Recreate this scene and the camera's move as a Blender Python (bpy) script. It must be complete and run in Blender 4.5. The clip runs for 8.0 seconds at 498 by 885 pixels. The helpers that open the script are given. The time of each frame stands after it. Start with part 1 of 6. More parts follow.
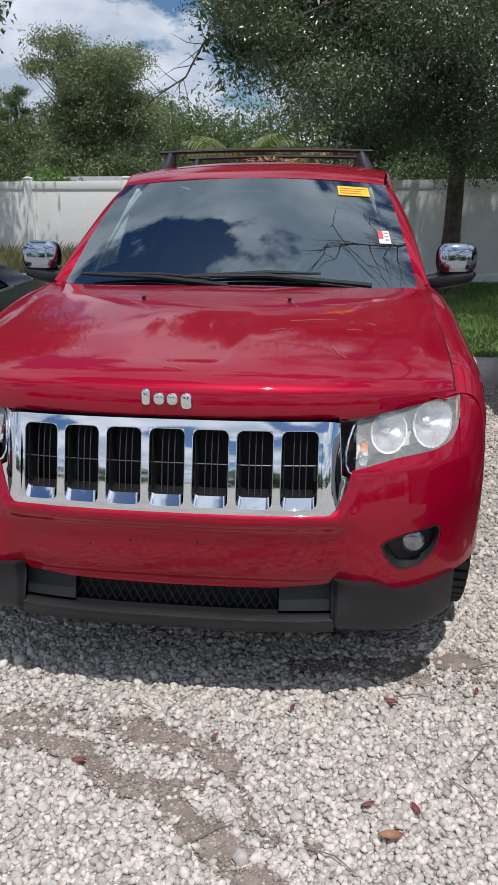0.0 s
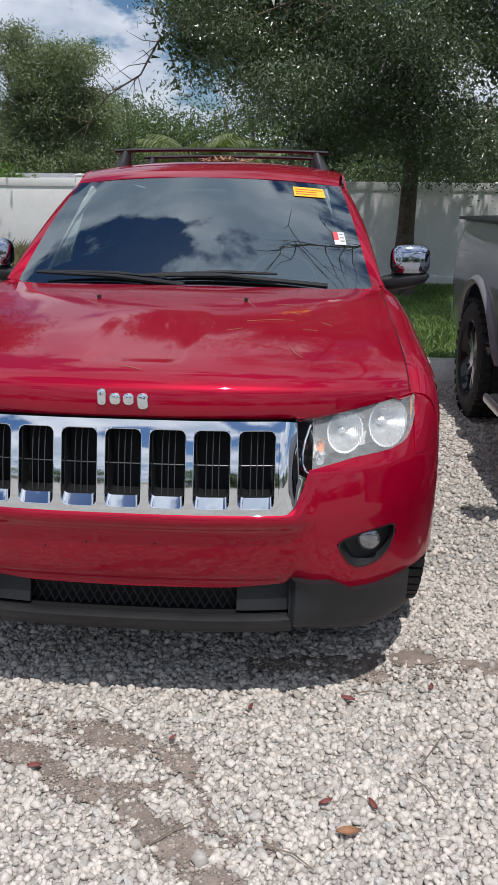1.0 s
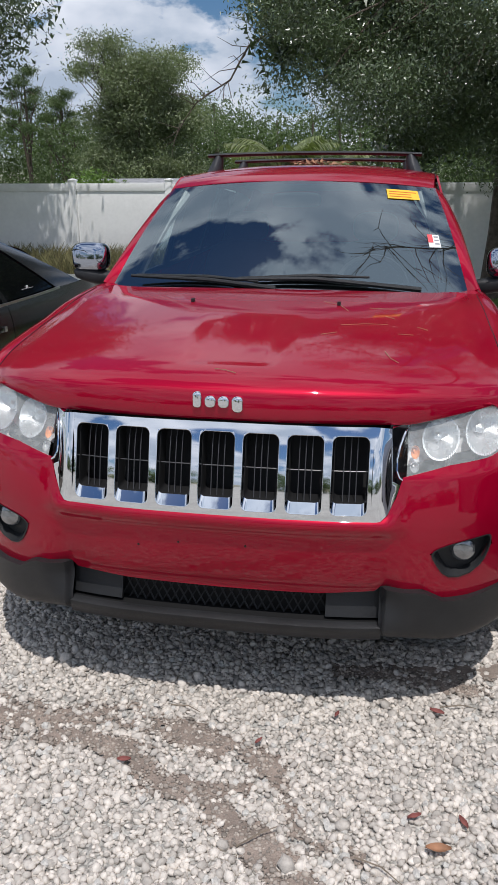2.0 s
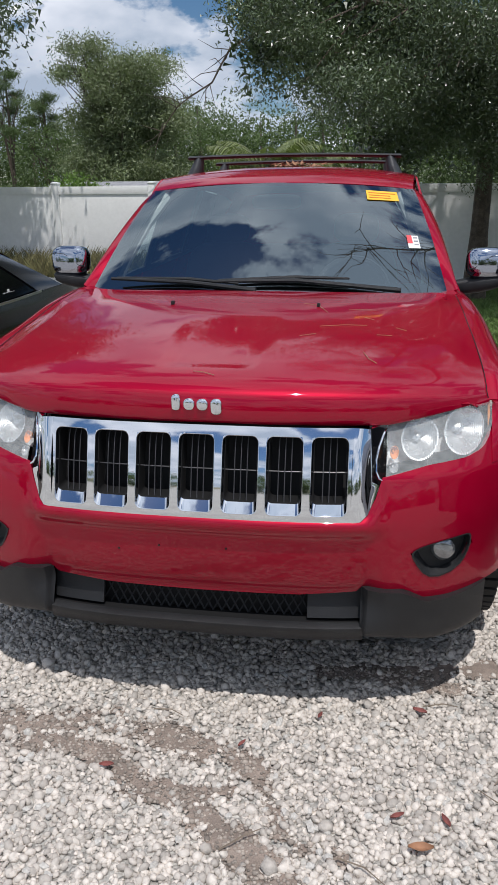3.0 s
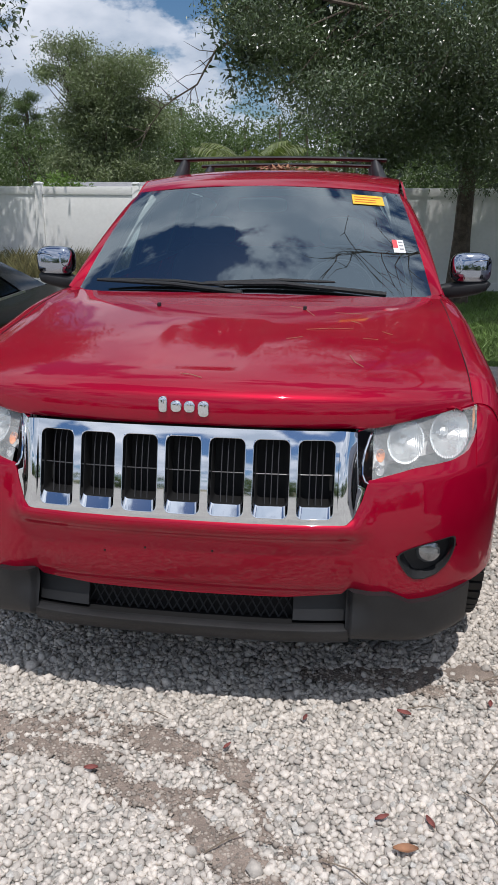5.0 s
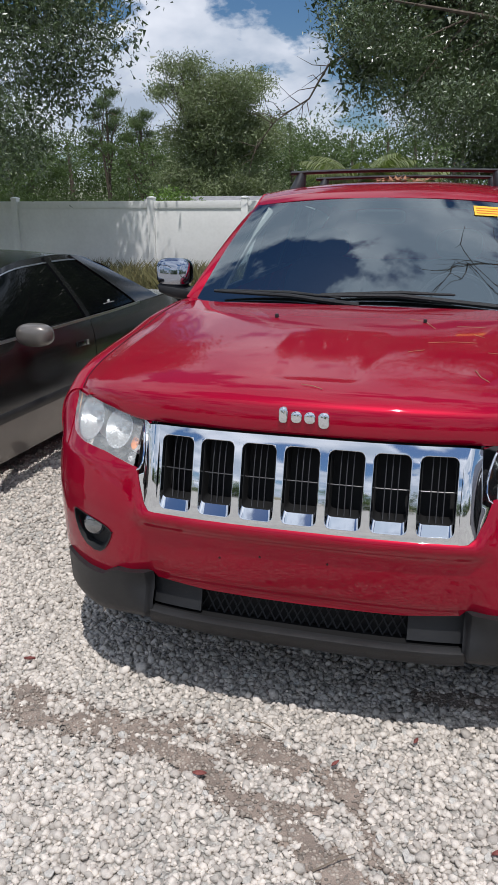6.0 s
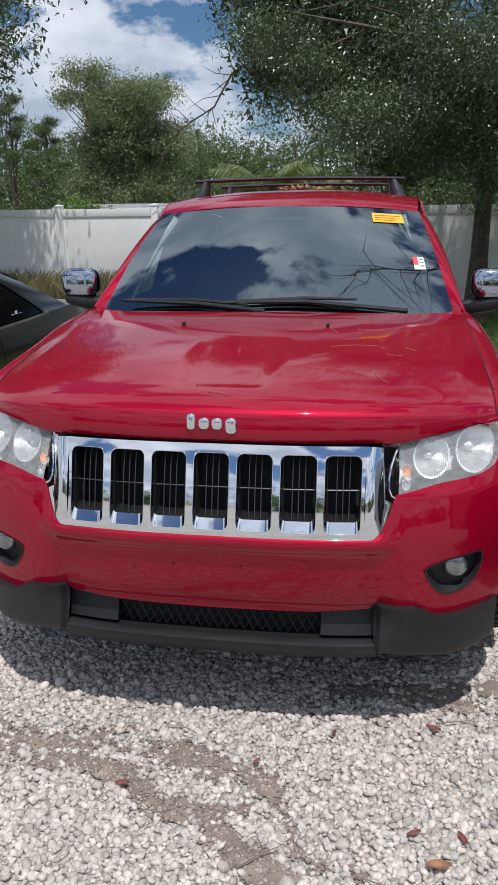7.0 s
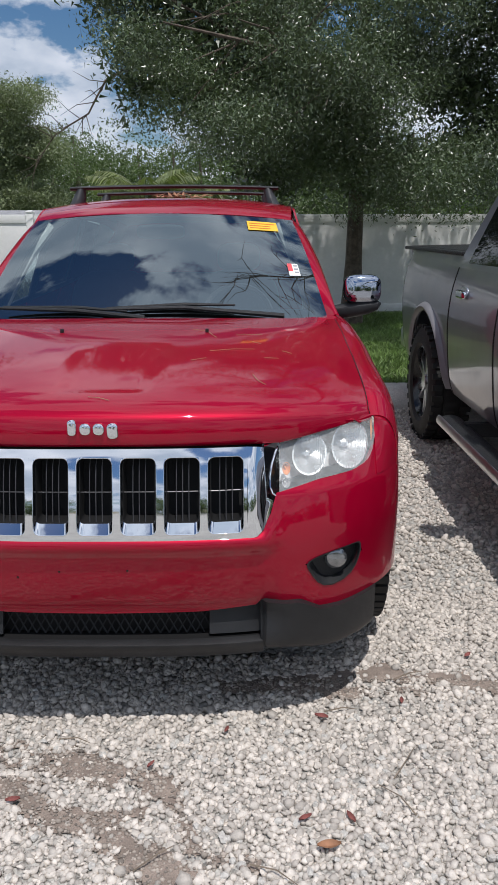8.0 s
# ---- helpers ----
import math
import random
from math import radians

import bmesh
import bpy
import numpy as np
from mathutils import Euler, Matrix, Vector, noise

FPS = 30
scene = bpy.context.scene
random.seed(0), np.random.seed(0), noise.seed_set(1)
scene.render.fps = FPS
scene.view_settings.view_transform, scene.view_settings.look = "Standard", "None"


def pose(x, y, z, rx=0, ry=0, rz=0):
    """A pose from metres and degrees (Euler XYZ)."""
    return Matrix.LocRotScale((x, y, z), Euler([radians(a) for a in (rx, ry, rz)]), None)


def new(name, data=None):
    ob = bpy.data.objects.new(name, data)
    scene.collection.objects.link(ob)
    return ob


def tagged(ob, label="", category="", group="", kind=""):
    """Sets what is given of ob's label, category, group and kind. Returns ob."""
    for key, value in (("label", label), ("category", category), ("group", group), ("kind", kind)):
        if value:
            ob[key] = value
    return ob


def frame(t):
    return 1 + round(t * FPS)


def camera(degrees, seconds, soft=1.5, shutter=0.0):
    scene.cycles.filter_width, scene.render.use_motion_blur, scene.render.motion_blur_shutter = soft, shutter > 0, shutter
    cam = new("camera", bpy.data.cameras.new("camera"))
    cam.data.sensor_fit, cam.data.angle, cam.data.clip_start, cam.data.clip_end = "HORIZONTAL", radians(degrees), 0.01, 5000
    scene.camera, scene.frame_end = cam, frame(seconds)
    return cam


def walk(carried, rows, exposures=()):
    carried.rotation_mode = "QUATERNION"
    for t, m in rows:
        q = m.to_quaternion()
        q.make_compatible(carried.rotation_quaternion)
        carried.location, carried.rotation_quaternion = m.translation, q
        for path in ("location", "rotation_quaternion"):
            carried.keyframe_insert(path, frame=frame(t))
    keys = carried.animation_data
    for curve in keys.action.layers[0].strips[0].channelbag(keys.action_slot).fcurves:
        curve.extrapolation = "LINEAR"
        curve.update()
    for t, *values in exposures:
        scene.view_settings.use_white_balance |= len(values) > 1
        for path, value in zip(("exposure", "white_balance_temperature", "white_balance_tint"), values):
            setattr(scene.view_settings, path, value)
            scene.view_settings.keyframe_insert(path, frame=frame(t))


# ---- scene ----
cam = camera(36.81, 8.0, soft=1.0)
# seconds, eye, then pitch + 90, roll and yaw in degrees
PATH = [
    (0.0, 0.477, -1.906, 1.531, 71.82, 0.10, 7.05),
    (0.5, 0.493, -1.907, 1.530, 71.84, -0.46, 3.46),
    (1.0, 0.476, -1.905, 1.531, 71.82, -0.72, 3.84),
    (1.5, 0.443, -1.907, 1.530, 71.88, -0.65, 7.65),
    (1.7, 0.434, -1.906, 1.533, 71.90, -0.55, 9.51),
    (2.8, 0.447, -1.903, 1.535, 72.03, 0.25, 10.20),
    (3.0, 0.457, -1.900, 1.534, 72.12, 0.30, 8.82),
    (3.5, 0.481, -1.904, 1.540, 72.35, 0.33, 5.39),
    (4.0, 0.495, -1.903, 1.537, 72.22, 0.45, 3.02),
    (4.5, 0.481, -1.906, 1.538, 72.01, -0.02, 3.53),
    (5.0, 0.444, -1.904, 1.536, 72.28, -0.41, 7.62),
    (5.2, 0.421, -1.907, 1.540, 72.39, -0.51, 9.98),
    (6.3, 0.376, -1.910, 1.529, 73.38, -0.02, 15.54),
    (6.5, 0.395, -1.924, 1.535, 73.41, 0.39, 14.02),
    (7.0, 0.422, -1.934, 1.541, 73.61, 0.49, 8.78),
    (7.5, 0.431, -1.950, 1.540, 74.03, 0.26, 3.93),
    (8.0, 0.445, -1.973, 1.536, 74.16, 0.16, 0.04),
]
walk(cam, [(t, pose(x, y, z, rx, ry, rz)) for t, x, y, z, rx, ry, rz in PATH], [(0.0, -0.6, 6150, 12.5), (8.0, -0.6, 6150, 12.5)])

# ---- light ----
SUN_WAY = Vector((0.11, -0.33, 1.0)).normalized()
SUN_EL = math.asin(SUN_WAY.z)
SUN_AZ = math.atan2(SUN_WAY.x, SUN_WAY.y)
sun_data = bpy.data.lights.new("sun", "SUN")
sun_data.energy, sun_data.angle, sun_data.color = 5.0, radians(0.55), (1.0, 0.95, 0.87)
sun_lamp = new("sun", sun_data)
sun_lamp.matrix_world = Matrix.Translation((0, 0, 30)) @ SUN_WAY.to_track_quat("Z", "Y").to_matrix().to_4x4()


def make_world():
    w = bpy.data.worlds.new("sky")
    scene.world = w
    w.use_nodes = True
    nt = w.node_tree
    nt.nodes.clear()
    N, L = nt.nodes.new, nt.links.new
    out = N("ShaderNodeOutputWorld")
    sky = N("ShaderNodeTexSky")
    sky.sky_type = "NISHITA"
    sky.sun_disc = False
    sky.sun_elevation, sky.sun_rotation = SUN_EL, SUN_AZ
    blue = N("ShaderNodeBackground")
    blue.inputs["Strength"].default_value = 0.115
    deep = N("ShaderNodeHueSaturation")
    deep.inputs["Saturation"].default_value = 1.3
    L(sky.outputs[0], deep.inputs["Color"])
    L(deep.outputs[0], blue.inputs["Color"])
    tc = N("ShaderNodeTexCoord")
    sep = N("ShaderNodeSeparateXYZ")
    L(tc.outputs["Generated"], sep.inputs[0])
    add = N("ShaderNodeMath")
    add.operation = "ADD"
    add.inputs[1].default_value = 0.45
    L(sep.outputs["Z"], add.inputs[0])
    mx = N("ShaderNodeMath")
    mx.operation = "MAXIMUM"
    mx.inputs[1].default_value = 0.06
    L(add.outputs[0], mx.inputs[0])
    div = N("ShaderNodeVectorMath")
    div.operation = "DIVIDE"
    comb = N("ShaderNodeCombineXYZ")
    for k in range(3):
        L(mx.outputs[0], comb.inputs[k])
    L(tc.outputs["Generated"], div.inputs[0])
    L(comb.outputs[0], div.inputs[1])
    big = N("ShaderNodeTexNoise")
    big.inputs["Scale"].default_value = CLOUD_SCALE
    big.inputs["Detail"].default_value = 9
    big.inputs["Roughness"].default_value = 0.55
    big.inputs["Distortion"].default_value = 0.0
    off = N("ShaderNodeVectorMath")
    off.operation = "ADD"
    off.inputs[1].default_value = CLOUD_SHIFT
    L(div.outputs[0], off.inputs[0])
    L(off.outputs[0], big.inputs["Vector"])
    ramp = N("ShaderNodeValToRGB")
    ramp.color_ramp.elements[0].position, ramp.color_ramp.elements[1].position = CLOUD_LO, CLOUD_HI
    L(big.outputs[0], ramp.inputs[0])
    shade = N("ShaderNodeTexNoise")
    shade.inputs["Scale"].default_value = CLOUD_SCALE * 1.6
    shade.inputs["Detail"].default_value = 6
    L(off.outputs[0], shade.inputs["Vector"])
    tint = N("ShaderNodeValToRGB")
    tint.color_ramp.elements[0].position, tint.color_ramp.elements[1].position = 0.42, 0.66
    tint.color_ramp.elements[0].color = (0.5, 0.58, 0.68, 1)
    tint.color_ramp.elements[1].color = (0.94, 0.97, 1.02, 1)
    L(shade.outputs[0], tint.inputs[0])
    cloud = N("ShaderNodeBackground")
    high = N("ShaderNodeMapRange")
    high.inputs["From Min"].default_value, high.inputs["From Max"].default_value = 0.3, 0.95
    high.inputs["To Min"].default_value, high.inputs["To Max"].default_value = 1.3, 1.6
    L(sep.outputs["Z"], high.inputs["Value"])
    L(high.outputs[0], cloud.inputs["Strength"])
    L(tint.outputs[0], cloud.inputs["Color"])
    mix = N("ShaderNodeMixShader")
    L(ramp.outputs[0], mix.inputs[0])
    L(blue.outputs[0], mix.inputs[1])
    L(cloud.outputs[0], mix.inputs[2])
    L(mix.outputs[0], out.inputs[0])


CLOUD_SCALE, CLOUD_SHIFT, CLOUD_LO, CLOUD_HI = 3.0767, (-15.953, -32.54, -30.403), 0.432, 0.475
make_world()


# ---- materials ----
def mat(name, base, rough=0.5, metal=0.0, var=0.15, scale=8.0, bump=0.0, bump_scale=60.0, coat=0.0,
        trans=0.0, alpha=1.0, spec=0.5, second=None, fine=0.0, random_piece=0.0, emit=None, ior=1.5):
    """A surface with two scales of variation: slow blotches of a second colour and a fine grain, with relief."""
    m = bpy.data.materials.new(name)
    m.use_nodes = True
    nt = m.node_tree
    N, L = nt.nodes.new, nt.links.new
    b = nt.nodes["Principled BSDF"]
    b.inputs["Roughness"].default_value = rough
    b.inputs["Metallic"].default_value = metal
    b.inputs["Coat Weight"].default_value = coat
    b.inputs["Coat Roughness"].default_value = 0.05
    b.inputs["Transmission Weight"].default_value = trans
    b.inputs["Alpha"].default_value = alpha
    b.inputs["Specular IOR Level"].default_value = spec
    b.inputs["IOR"].default_value = ior
    tc = N("ShaderNodeTexCoord")
    n1 = N("ShaderNodeTexNoise")
    n1.inputs["Scale"].default_value, n1.inputs["Detail"].default_value = scale, 5
    L(tc.outputs["Object"], n1.inputs["Vector"])
    ramp = N("ShaderNodeValToRGB")
    lo = second or tuple(c * (1 - var) for c in base)
    hi = base if second else tuple(min(1, c * (1 + var)) for c in base)
    ramp.color_ramp.elements[0].position, ramp.color_ramp.elements[1].position = 0.35, 0.65
    ramp.color_ramp.elements[0].color = (*lo, 1)
    ramp.color_ramp.elements[1].color = (*hi, 1)
    L(n1.outputs[0], ramp.inputs[0])
    col = ramp.outputs[0]
    if fine:
        n2 = N("ShaderNodeTexNoise")
        n2.inputs["Scale"].default_value, n2.inputs["Detail"].default_value = scale * 14, 3
        L(tc.outputs["Object"], n2.inputs["Vector"])
        hs = N("ShaderNodeHueSaturation")
        mr = N("ShaderNodeMapRange")
        mr.inputs["From Min"].default_value, mr.inputs["From Max"].default_value = 0.3, 0.7
        mr.inputs["To Min"].default_value, mr.inputs["To Max"].default_value = 1 - fine, 1 + fine
        L(n2.outputs[0], mr.inputs["Value"])
        L(mr.outputs[0], hs.inputs["Value"])
        L(col, hs.inputs["Color"])
        col = hs.outputs[0]
    if random_piece:
        rnd = N("ShaderNodeNewGeometry").outputs["Random Per Island"]
        mr = N("ShaderNodeMapRange")
        mr.inputs["To Min"].default_value, mr.inputs["To Max"].default_value = 1 - random_piece, 1 + random_piece
        L(rnd, mr.inputs["Value"])
        hs = N("ShaderNodeHueSaturation")
        L(mr.outputs[0], hs.inputs["Value"])
        L(col, hs.inputs["Color"])
        col = hs.outputs[0]
    L(col, b.inputs["Base Color"])
    if bump:
        n3 = N("ShaderNodeTexNoise")
        n3.inputs["Scale"].default_value, n3.inputs["Detail"].default_value = bump_scale, 4
        L(tc.outputs["Object"], n3.inputs["Vector"])
        bp = N("ShaderNodeBump")
        bp.inputs["Strength"].default_value, bp.inputs["Distance"].default_value = bump, 0.01
        L(n3.outputs[0], bp.inputs["Height"])
        L(bp.outputs[0], b.inputs["Normal"])
    if emit:
        b.inputs["Emission Color"].default_value = (*emit[:3], 1)
        b.inputs["Emission Strength"].default_value = emit[3]
    return m


RED = mat("red_paint", (0.345, 0.0008, 0.021), 0.45, 0.35, 0.04, 3.0, coat=0.88, spec=0.0)
CHROME = mat("chrome", (0.82, 0.83, 0.85), 0.05, 1.0, 0.03, 5.0)
# Chrome dimmed and blued: the caps' dark reflections are put into the colour.
CHROME_CAP_DIM = mat("dimmed_mirror_chrome", (0.44, 0.47, 0.54), 0.06, 1.0, 0.04, 5.0)
CHROME_DULL = mat("satin_chrome", (0.66, 0.67, 0.69), 0.32, 1.0, 0.05, 5.0)
BLACK = mat("black_plastic", (0.02, 0.0205, 0.022), 0.42, var=0.2, scale=9.0, spec=0.35, bump=0.25, bump_scale=900)
# Near-black that puts the shade of gaps, ducts and undersides into the colour.
BLACK_SHADE = mat("black_void_shade", (0.0025, 0.0025, 0.003), 0.7, 0, 0.2)
BLACK_GLOSS = mat("gloss_black_trim", (0.01, 0.01, 0.011), 0.15, 0, 0.1)
GREY_TRIM = mat("grey_plastic_trim", (0.035, 0.037, 0.04), 0.45, 0, 0.15, 8.0, bump=0.1, bump_scale=500)
RUBBER = mat("tyre_rubber", (0.018, 0.018, 0.018), 0.75, 0, 0.35, 6.0, bump=0.2, bump_scale=200)
ALLOY = mat("wheel_alloy", (0.55, 0.56, 0.58), 0.3, 0.9, 0.1)
HAZE = mat("lamp_reflector", (0.85, 0.86, 0.86), 0.22, 0.25, 0.2, 14.0, fine=0.25)
FIN = mat("grille_fin_plastic", (0.055, 0.055, 0.06), 0.35, 0, 0.15, 30.0)
BOWL = mat("lamp_bowl", (0.8, 0.81, 0.82), 0.25, 0.75, 0.05, 20.0)
AMBER = mat("amber_lens", (0.78, 0.3, 0.1), 0.2, 0, 0.15, 30.0)
FOG_GLASS = mat("fog_lamp_glass", (0.3, 0.31, 0.32), 0.12, 0.8, 0.2, 40.0)
CABIN = mat("cabin_plastic", (0.012, 0.0125, 0.014), 0.6, 0, 0.2)
SEAT = mat("seat_cloth", (0.02, 0.021, 0.023), 0.8, 0, 0.2, 10, bump=0.2, bump_scale=300)
YELLOW = mat("yellow_paper", (0.9, 0.5, 0.03), 0.6, 0, 0.04)
ORANGE_INK = mat("orange_ink", (0.65, 0.16, 0.02), 0.6, 0, 0.05)
WHITE_PAPER = mat("white_paper", (0.8, 0.8, 0.78), 0.6, 0, 0.04)
RED_INK = mat("red_ink", (0.75, 0.08, 0.09), 0.6, 0, 0.05)
GREY_INK = mat("grey_ink", (0.3, 0.3, 0.32), 0.6, 0, 0.05)
VINYL = mat("white_vinyl", (0.9, 0.895, 0.87), 0.4, 0, 0.05, 1.2, fine=0.03, bump=0.05, bump_scale=20)
CONCRETE = mat("kerb_concrete", (0.58, 0.56, 0.52), 0.85, 0, 0.15, 5.0, bump=0.4, bump_scale=120, fine=0.15)
STONE = mat("limestone_gravel", (0.555, 0.505, 0.45), 0.85, 0, 0.12, 60.0, bump=0.3, bump_scale=250, random_piece=0.28)
DIRT = mat("sandy_dirt", (0.26, 0.21, 0.175), 0.95, 0, 0.2, 18.0, bump=0.5, bump_scale=160, fine=0.2)
LAWN_SOIL = mat("lawn_soil", (0.07, 0.1, 0.03), 0.95, 0, 0.3, 4.0, bump=0.5, bump_scale=60, fine=0.3)
GRASS = mat("grass_blades", (0.14, 0.225, 0.05), 0.55, 0, 0.3, 1.5, random_piece=0.4)
DRY_GRASS = mat("dry_grass", (0.2, 0.18, 0.08), 0.7, 0, 0.3, 3, random_piece=0.4)
BARK = mat("oak_bark", (0.11, 0.085, 0.065), 0.9, 0, 0.35, 12.0, bump=1.0, bump_scale=40, fine=0.3)
DEAD_WOOD = mat("dead_wood", (0.22, 0.19, 0.165), 0.9, 0, 0.25, 12.0, bump=0.6, bump_scale=60)
LEAF_DRY = mat("fallen_leaf", (0.3, 0.15, 0.08), 0.8, 0, 0.25, 30.0)
TRUCK_PAINT = mat("grey_metallic_paint", (0.28, 0.285, 0.325), 0.3, 0.5, 0.08, 3.0, coat=1.0)
FLARE = mat("grey_flare_plastic", (0.22, 0.22, 0.235), 0.4, 0, 0.1, 5.0)
SEDAN_PAINT = mat("charcoal_paint", (0.012, 0.0115, 0.0115), 0.2, 0.1, 0.15, 2.0, coat=0.6, spec=0.4, fine=0.05)
# Charcoal greyed to hold the gravel's reflection on the lower sides; mirrors share it.
SEDAN_SHEEN = mat("charcoal_grey_sheen", (0.16, 0.145, 0.13), 0.35, 0.3, 0.1, 3.0, coat=0.6)
TINT = mat("tinted_glass", (0.003, 0.0035, 0.004), 0.03, 0, 0.05, spec=0.22)
ROOF_GREY = mat("grey_shingle", (0.25, 0.25, 0.26), 0.9, 0, 0.2, 6, bump=0.5, bump_scale=30)


def glass_mat(name, tint, alpha, haze=0.0):
    """Car glass: clear for what lies behind and mirror-like towards the sky."""
    m = bpy.data.materials.new(name)
    m.use_nodes = True
    nt = m.node_tree
    N, L = nt.nodes.new, nt.links.new
    nt.nodes.clear()
    out = N("ShaderNodeOutputMaterial")
    clear = N("ShaderNodeBsdfTransparent")
    clear.inputs[0].default_value = (*tint, 1)
    gloss = N("ShaderNodeBsdfGlossy")
    gloss.inputs["Roughness"].default_value = 0.015
    gloss.inputs["Color"].default_value = (0.86, 0.97, 1.0, 1)
    fres = N("ShaderNodeFresnel")
    fres.inputs[0].default_value = alpha
    mix = N("ShaderNodeMixShader")
    if alpha > 1:
        L(fres.outputs[0], mix.inputs[0])
    else:
        mix.inputs[0].default_value = alpha
    inner = clear
    if haze:
        milk = N("ShaderNodeBsdfDiffuse")
        milk.inputs[0].default_value = (0.8, 0.82, 0.8, 1)
        spots = N("ShaderNodeTexNoise")
        spots.inputs["Scale"].default_value = 9.0
        amount = N("ShaderNodeMapRange")
        amount.inputs["To Min"].default_value, amount.inputs["To Max"].default_value = haze * 0.4, haze * 1.6
        L(spots.outputs[0], amount.inputs["Value"])
        inner = N("ShaderNodeMixShader")
        L(amount.outputs[0], inner.inputs[0])
        L(clear.outputs[0], inner.inputs[1])
        L(milk.outputs[0], inner.inputs[2])
    L(inner.outputs[0], mix.inputs[1])
    L(gloss.outputs[0], mix.inputs[2])
    L(mix.outputs[0], out.inputs[0])
    return m


GLASS = glass_mat("windshield_glass", (0.5, 0.6, 0.6), 3.1)
SIDE_GLASS = glass_mat("side_glass", (0.9, 0.93, 0.92), 0.06)
LENS = glass_mat("lamp_lens_clear", (0.92, 0.94, 0.94), 1.45, 0.26)


def leaf_mat(name, base, rough, thru, var=0.45, spec=0.5):
    """A leaf: glossy above, with light passing through."""
    m = mat(name, base, rough, 0, 0.3, 0.8, random_piece=var, spec=spec)
    nt = m.node_tree
    b = nt.nodes["Principled BSDF"]
    t = nt.nodes.new("ShaderNodeBsdfTranslucent")
    t.inputs[0].default_value = (base[0] * 1.3, base[1] * 1.5, base[2] * 0.7, 1)
    mix = nt.nodes.new("ShaderNodeMixShader")
    mix.inputs[0].default_value = thru
    nt.links.new(b.outputs[0], mix.inputs[1])
    nt.links.new(t.outputs[0], mix.inputs[2])
    nt.links.new(mix.outputs[0], nt.nodes["Material Output"].inputs[0])
    return m


LEAF_OAK = leaf_mat("oak_leaf", (0.086, 0.118, 0.055), 0.34, 0.12, spec=0.85)
LEAF_MID = leaf_mat("tree_leaf", (0.19, 0.222, 0.12), 0.5, 0.22)
LEAF_FAR = leaf_mat("woodland_leaf", (0.1, 0.14, 0.054), 0.55, 0.25)
LEAF_LIME = leaf_mat("shrub_leaf", (0.16, 0.25, 0.06), 0.5, 0.3)
LEAF_PALM = leaf_mat("palm_leaf", (0.16, 0.19, 0.075), 0.45, 0.25)


def gravel_mat():
    """Packed limestone gravel: cells the size of stones, each with its own shade."""
    m = mat("gravel_bed", (0.44, 0.42, 0.385), 0.95, 0, 0.12, 1.2)
    nt = m.node_tree
    N, L = nt.nodes.new, nt.links.new
    b = nt.nodes["Principled BSDF"]
    tc = N("ShaderNodeTexCoord")
    cells = N("ShaderNodeTexVoronoi")
    cells.inputs["Scale"].default_value = 52.0
    L(tc.outputs["Object"], cells.inputs["Vector"])
    shade = N("ShaderNodeMapRange")
    shade.inputs["To Min"].default_value, shade.inputs["To Max"].default_value = 0.72, 1.25
    L(cells.outputs["Color"], shade.inputs["Value"])
    hs = N("ShaderNodeHueSaturation")
    L(shade.outputs[0], hs.inputs["Value"])
    old = b.inputs["Base Color"].links[0].from_socket
    L(old, hs.inputs["Color"])
    gap = N("ShaderNodeMapRange")
    gap.inputs["From Min"].default_value, gap.inputs["From Max"].default_value = 0.35, 0.75
    gap.inputs["To Min"].default_value, gap.inputs["To Max"].default_value = 1.0, 0.0
    L(cells.outputs["Distance"], gap.inputs["Value"])
    L(hs.outputs[0], b.inputs["Base Color"])
    bump = N("ShaderNodeBump")
    bump.inputs["Strength"].default_value, bump.inputs["Distance"].default_value = 0.9, 0.012
    L(gap.outputs[0], bump.inputs["Height"])
    L(bump.outputs[0], b.inputs["Normal"])
    return m


SOIL = gravel_mat()


# ---- building helpers ----
def finish(bm, angle=35):
    bmesh.ops.recalc_face_normals(bm, faces=bm.faces)
    lim = radians(angle)
    for f in bm.faces:
        f.smooth = True
    for e in bm.edges:
        if len(e.link_faces) == 2 and e.calc_face_angle(0) > lim:
            e.smooth = False


def part(name, bm, material, parent=None, label="", angle=35, face=None):
    finish(bm, angle)
    if face is not None:
        for f in bm.faces:
            if f.normal.dot(face) < 0:
                f.normal_flip()
    me = bpy.data.meshes.new(name)
    bm.to_mesh(me)
    bm.free()
    me.materials.append(material)
    ob = new(name, me)
    if parent is not None:
        ob.parent = parent
        ob.matrix_parent_inverse = parent.matrix_world.inverted()
    if label:
        ob["label"] = label
    return ob


def thing(name, place, label, category, group="", kind=""):
    ob = new(name)
    ob.location = place
    ob.empty_display_size = 0.2
    bpy.context.view_layer.update()
    return tagged(ob, label, category, group, kind)


def lerp(a, b, t):
    return a + (b - a) * t


def table(x, pts):
    """A smooth curve through pairs of numbers."""
    if x <= pts[0][0]:
        return pts[0][1]
    for (a, p), (b, q) in zip(pts, pts[1:]):
        if x <= b:
            t = (x - a) / (b - a)
            return lerp(p, q, t)
    return pts[-1][1]


def thicken(bm, thick):
    """A second skin behind the first, joined along the open edges."""
    bm.normal_update()
    faces, rim = list(bm.faces), [e for e in bm.edges if len(e.link_faces) == 1]
    twin = {v: bm.verts.new(v.co - v.normal * thick) for v in list(bm.verts)}
    for f in faces:
        bm.faces.new([twin[v] for v in reversed(f.verts)])
    for e in rim:
        a, b = e.verts
        bm.faces.new((a, b, twin[b], twin[a]))


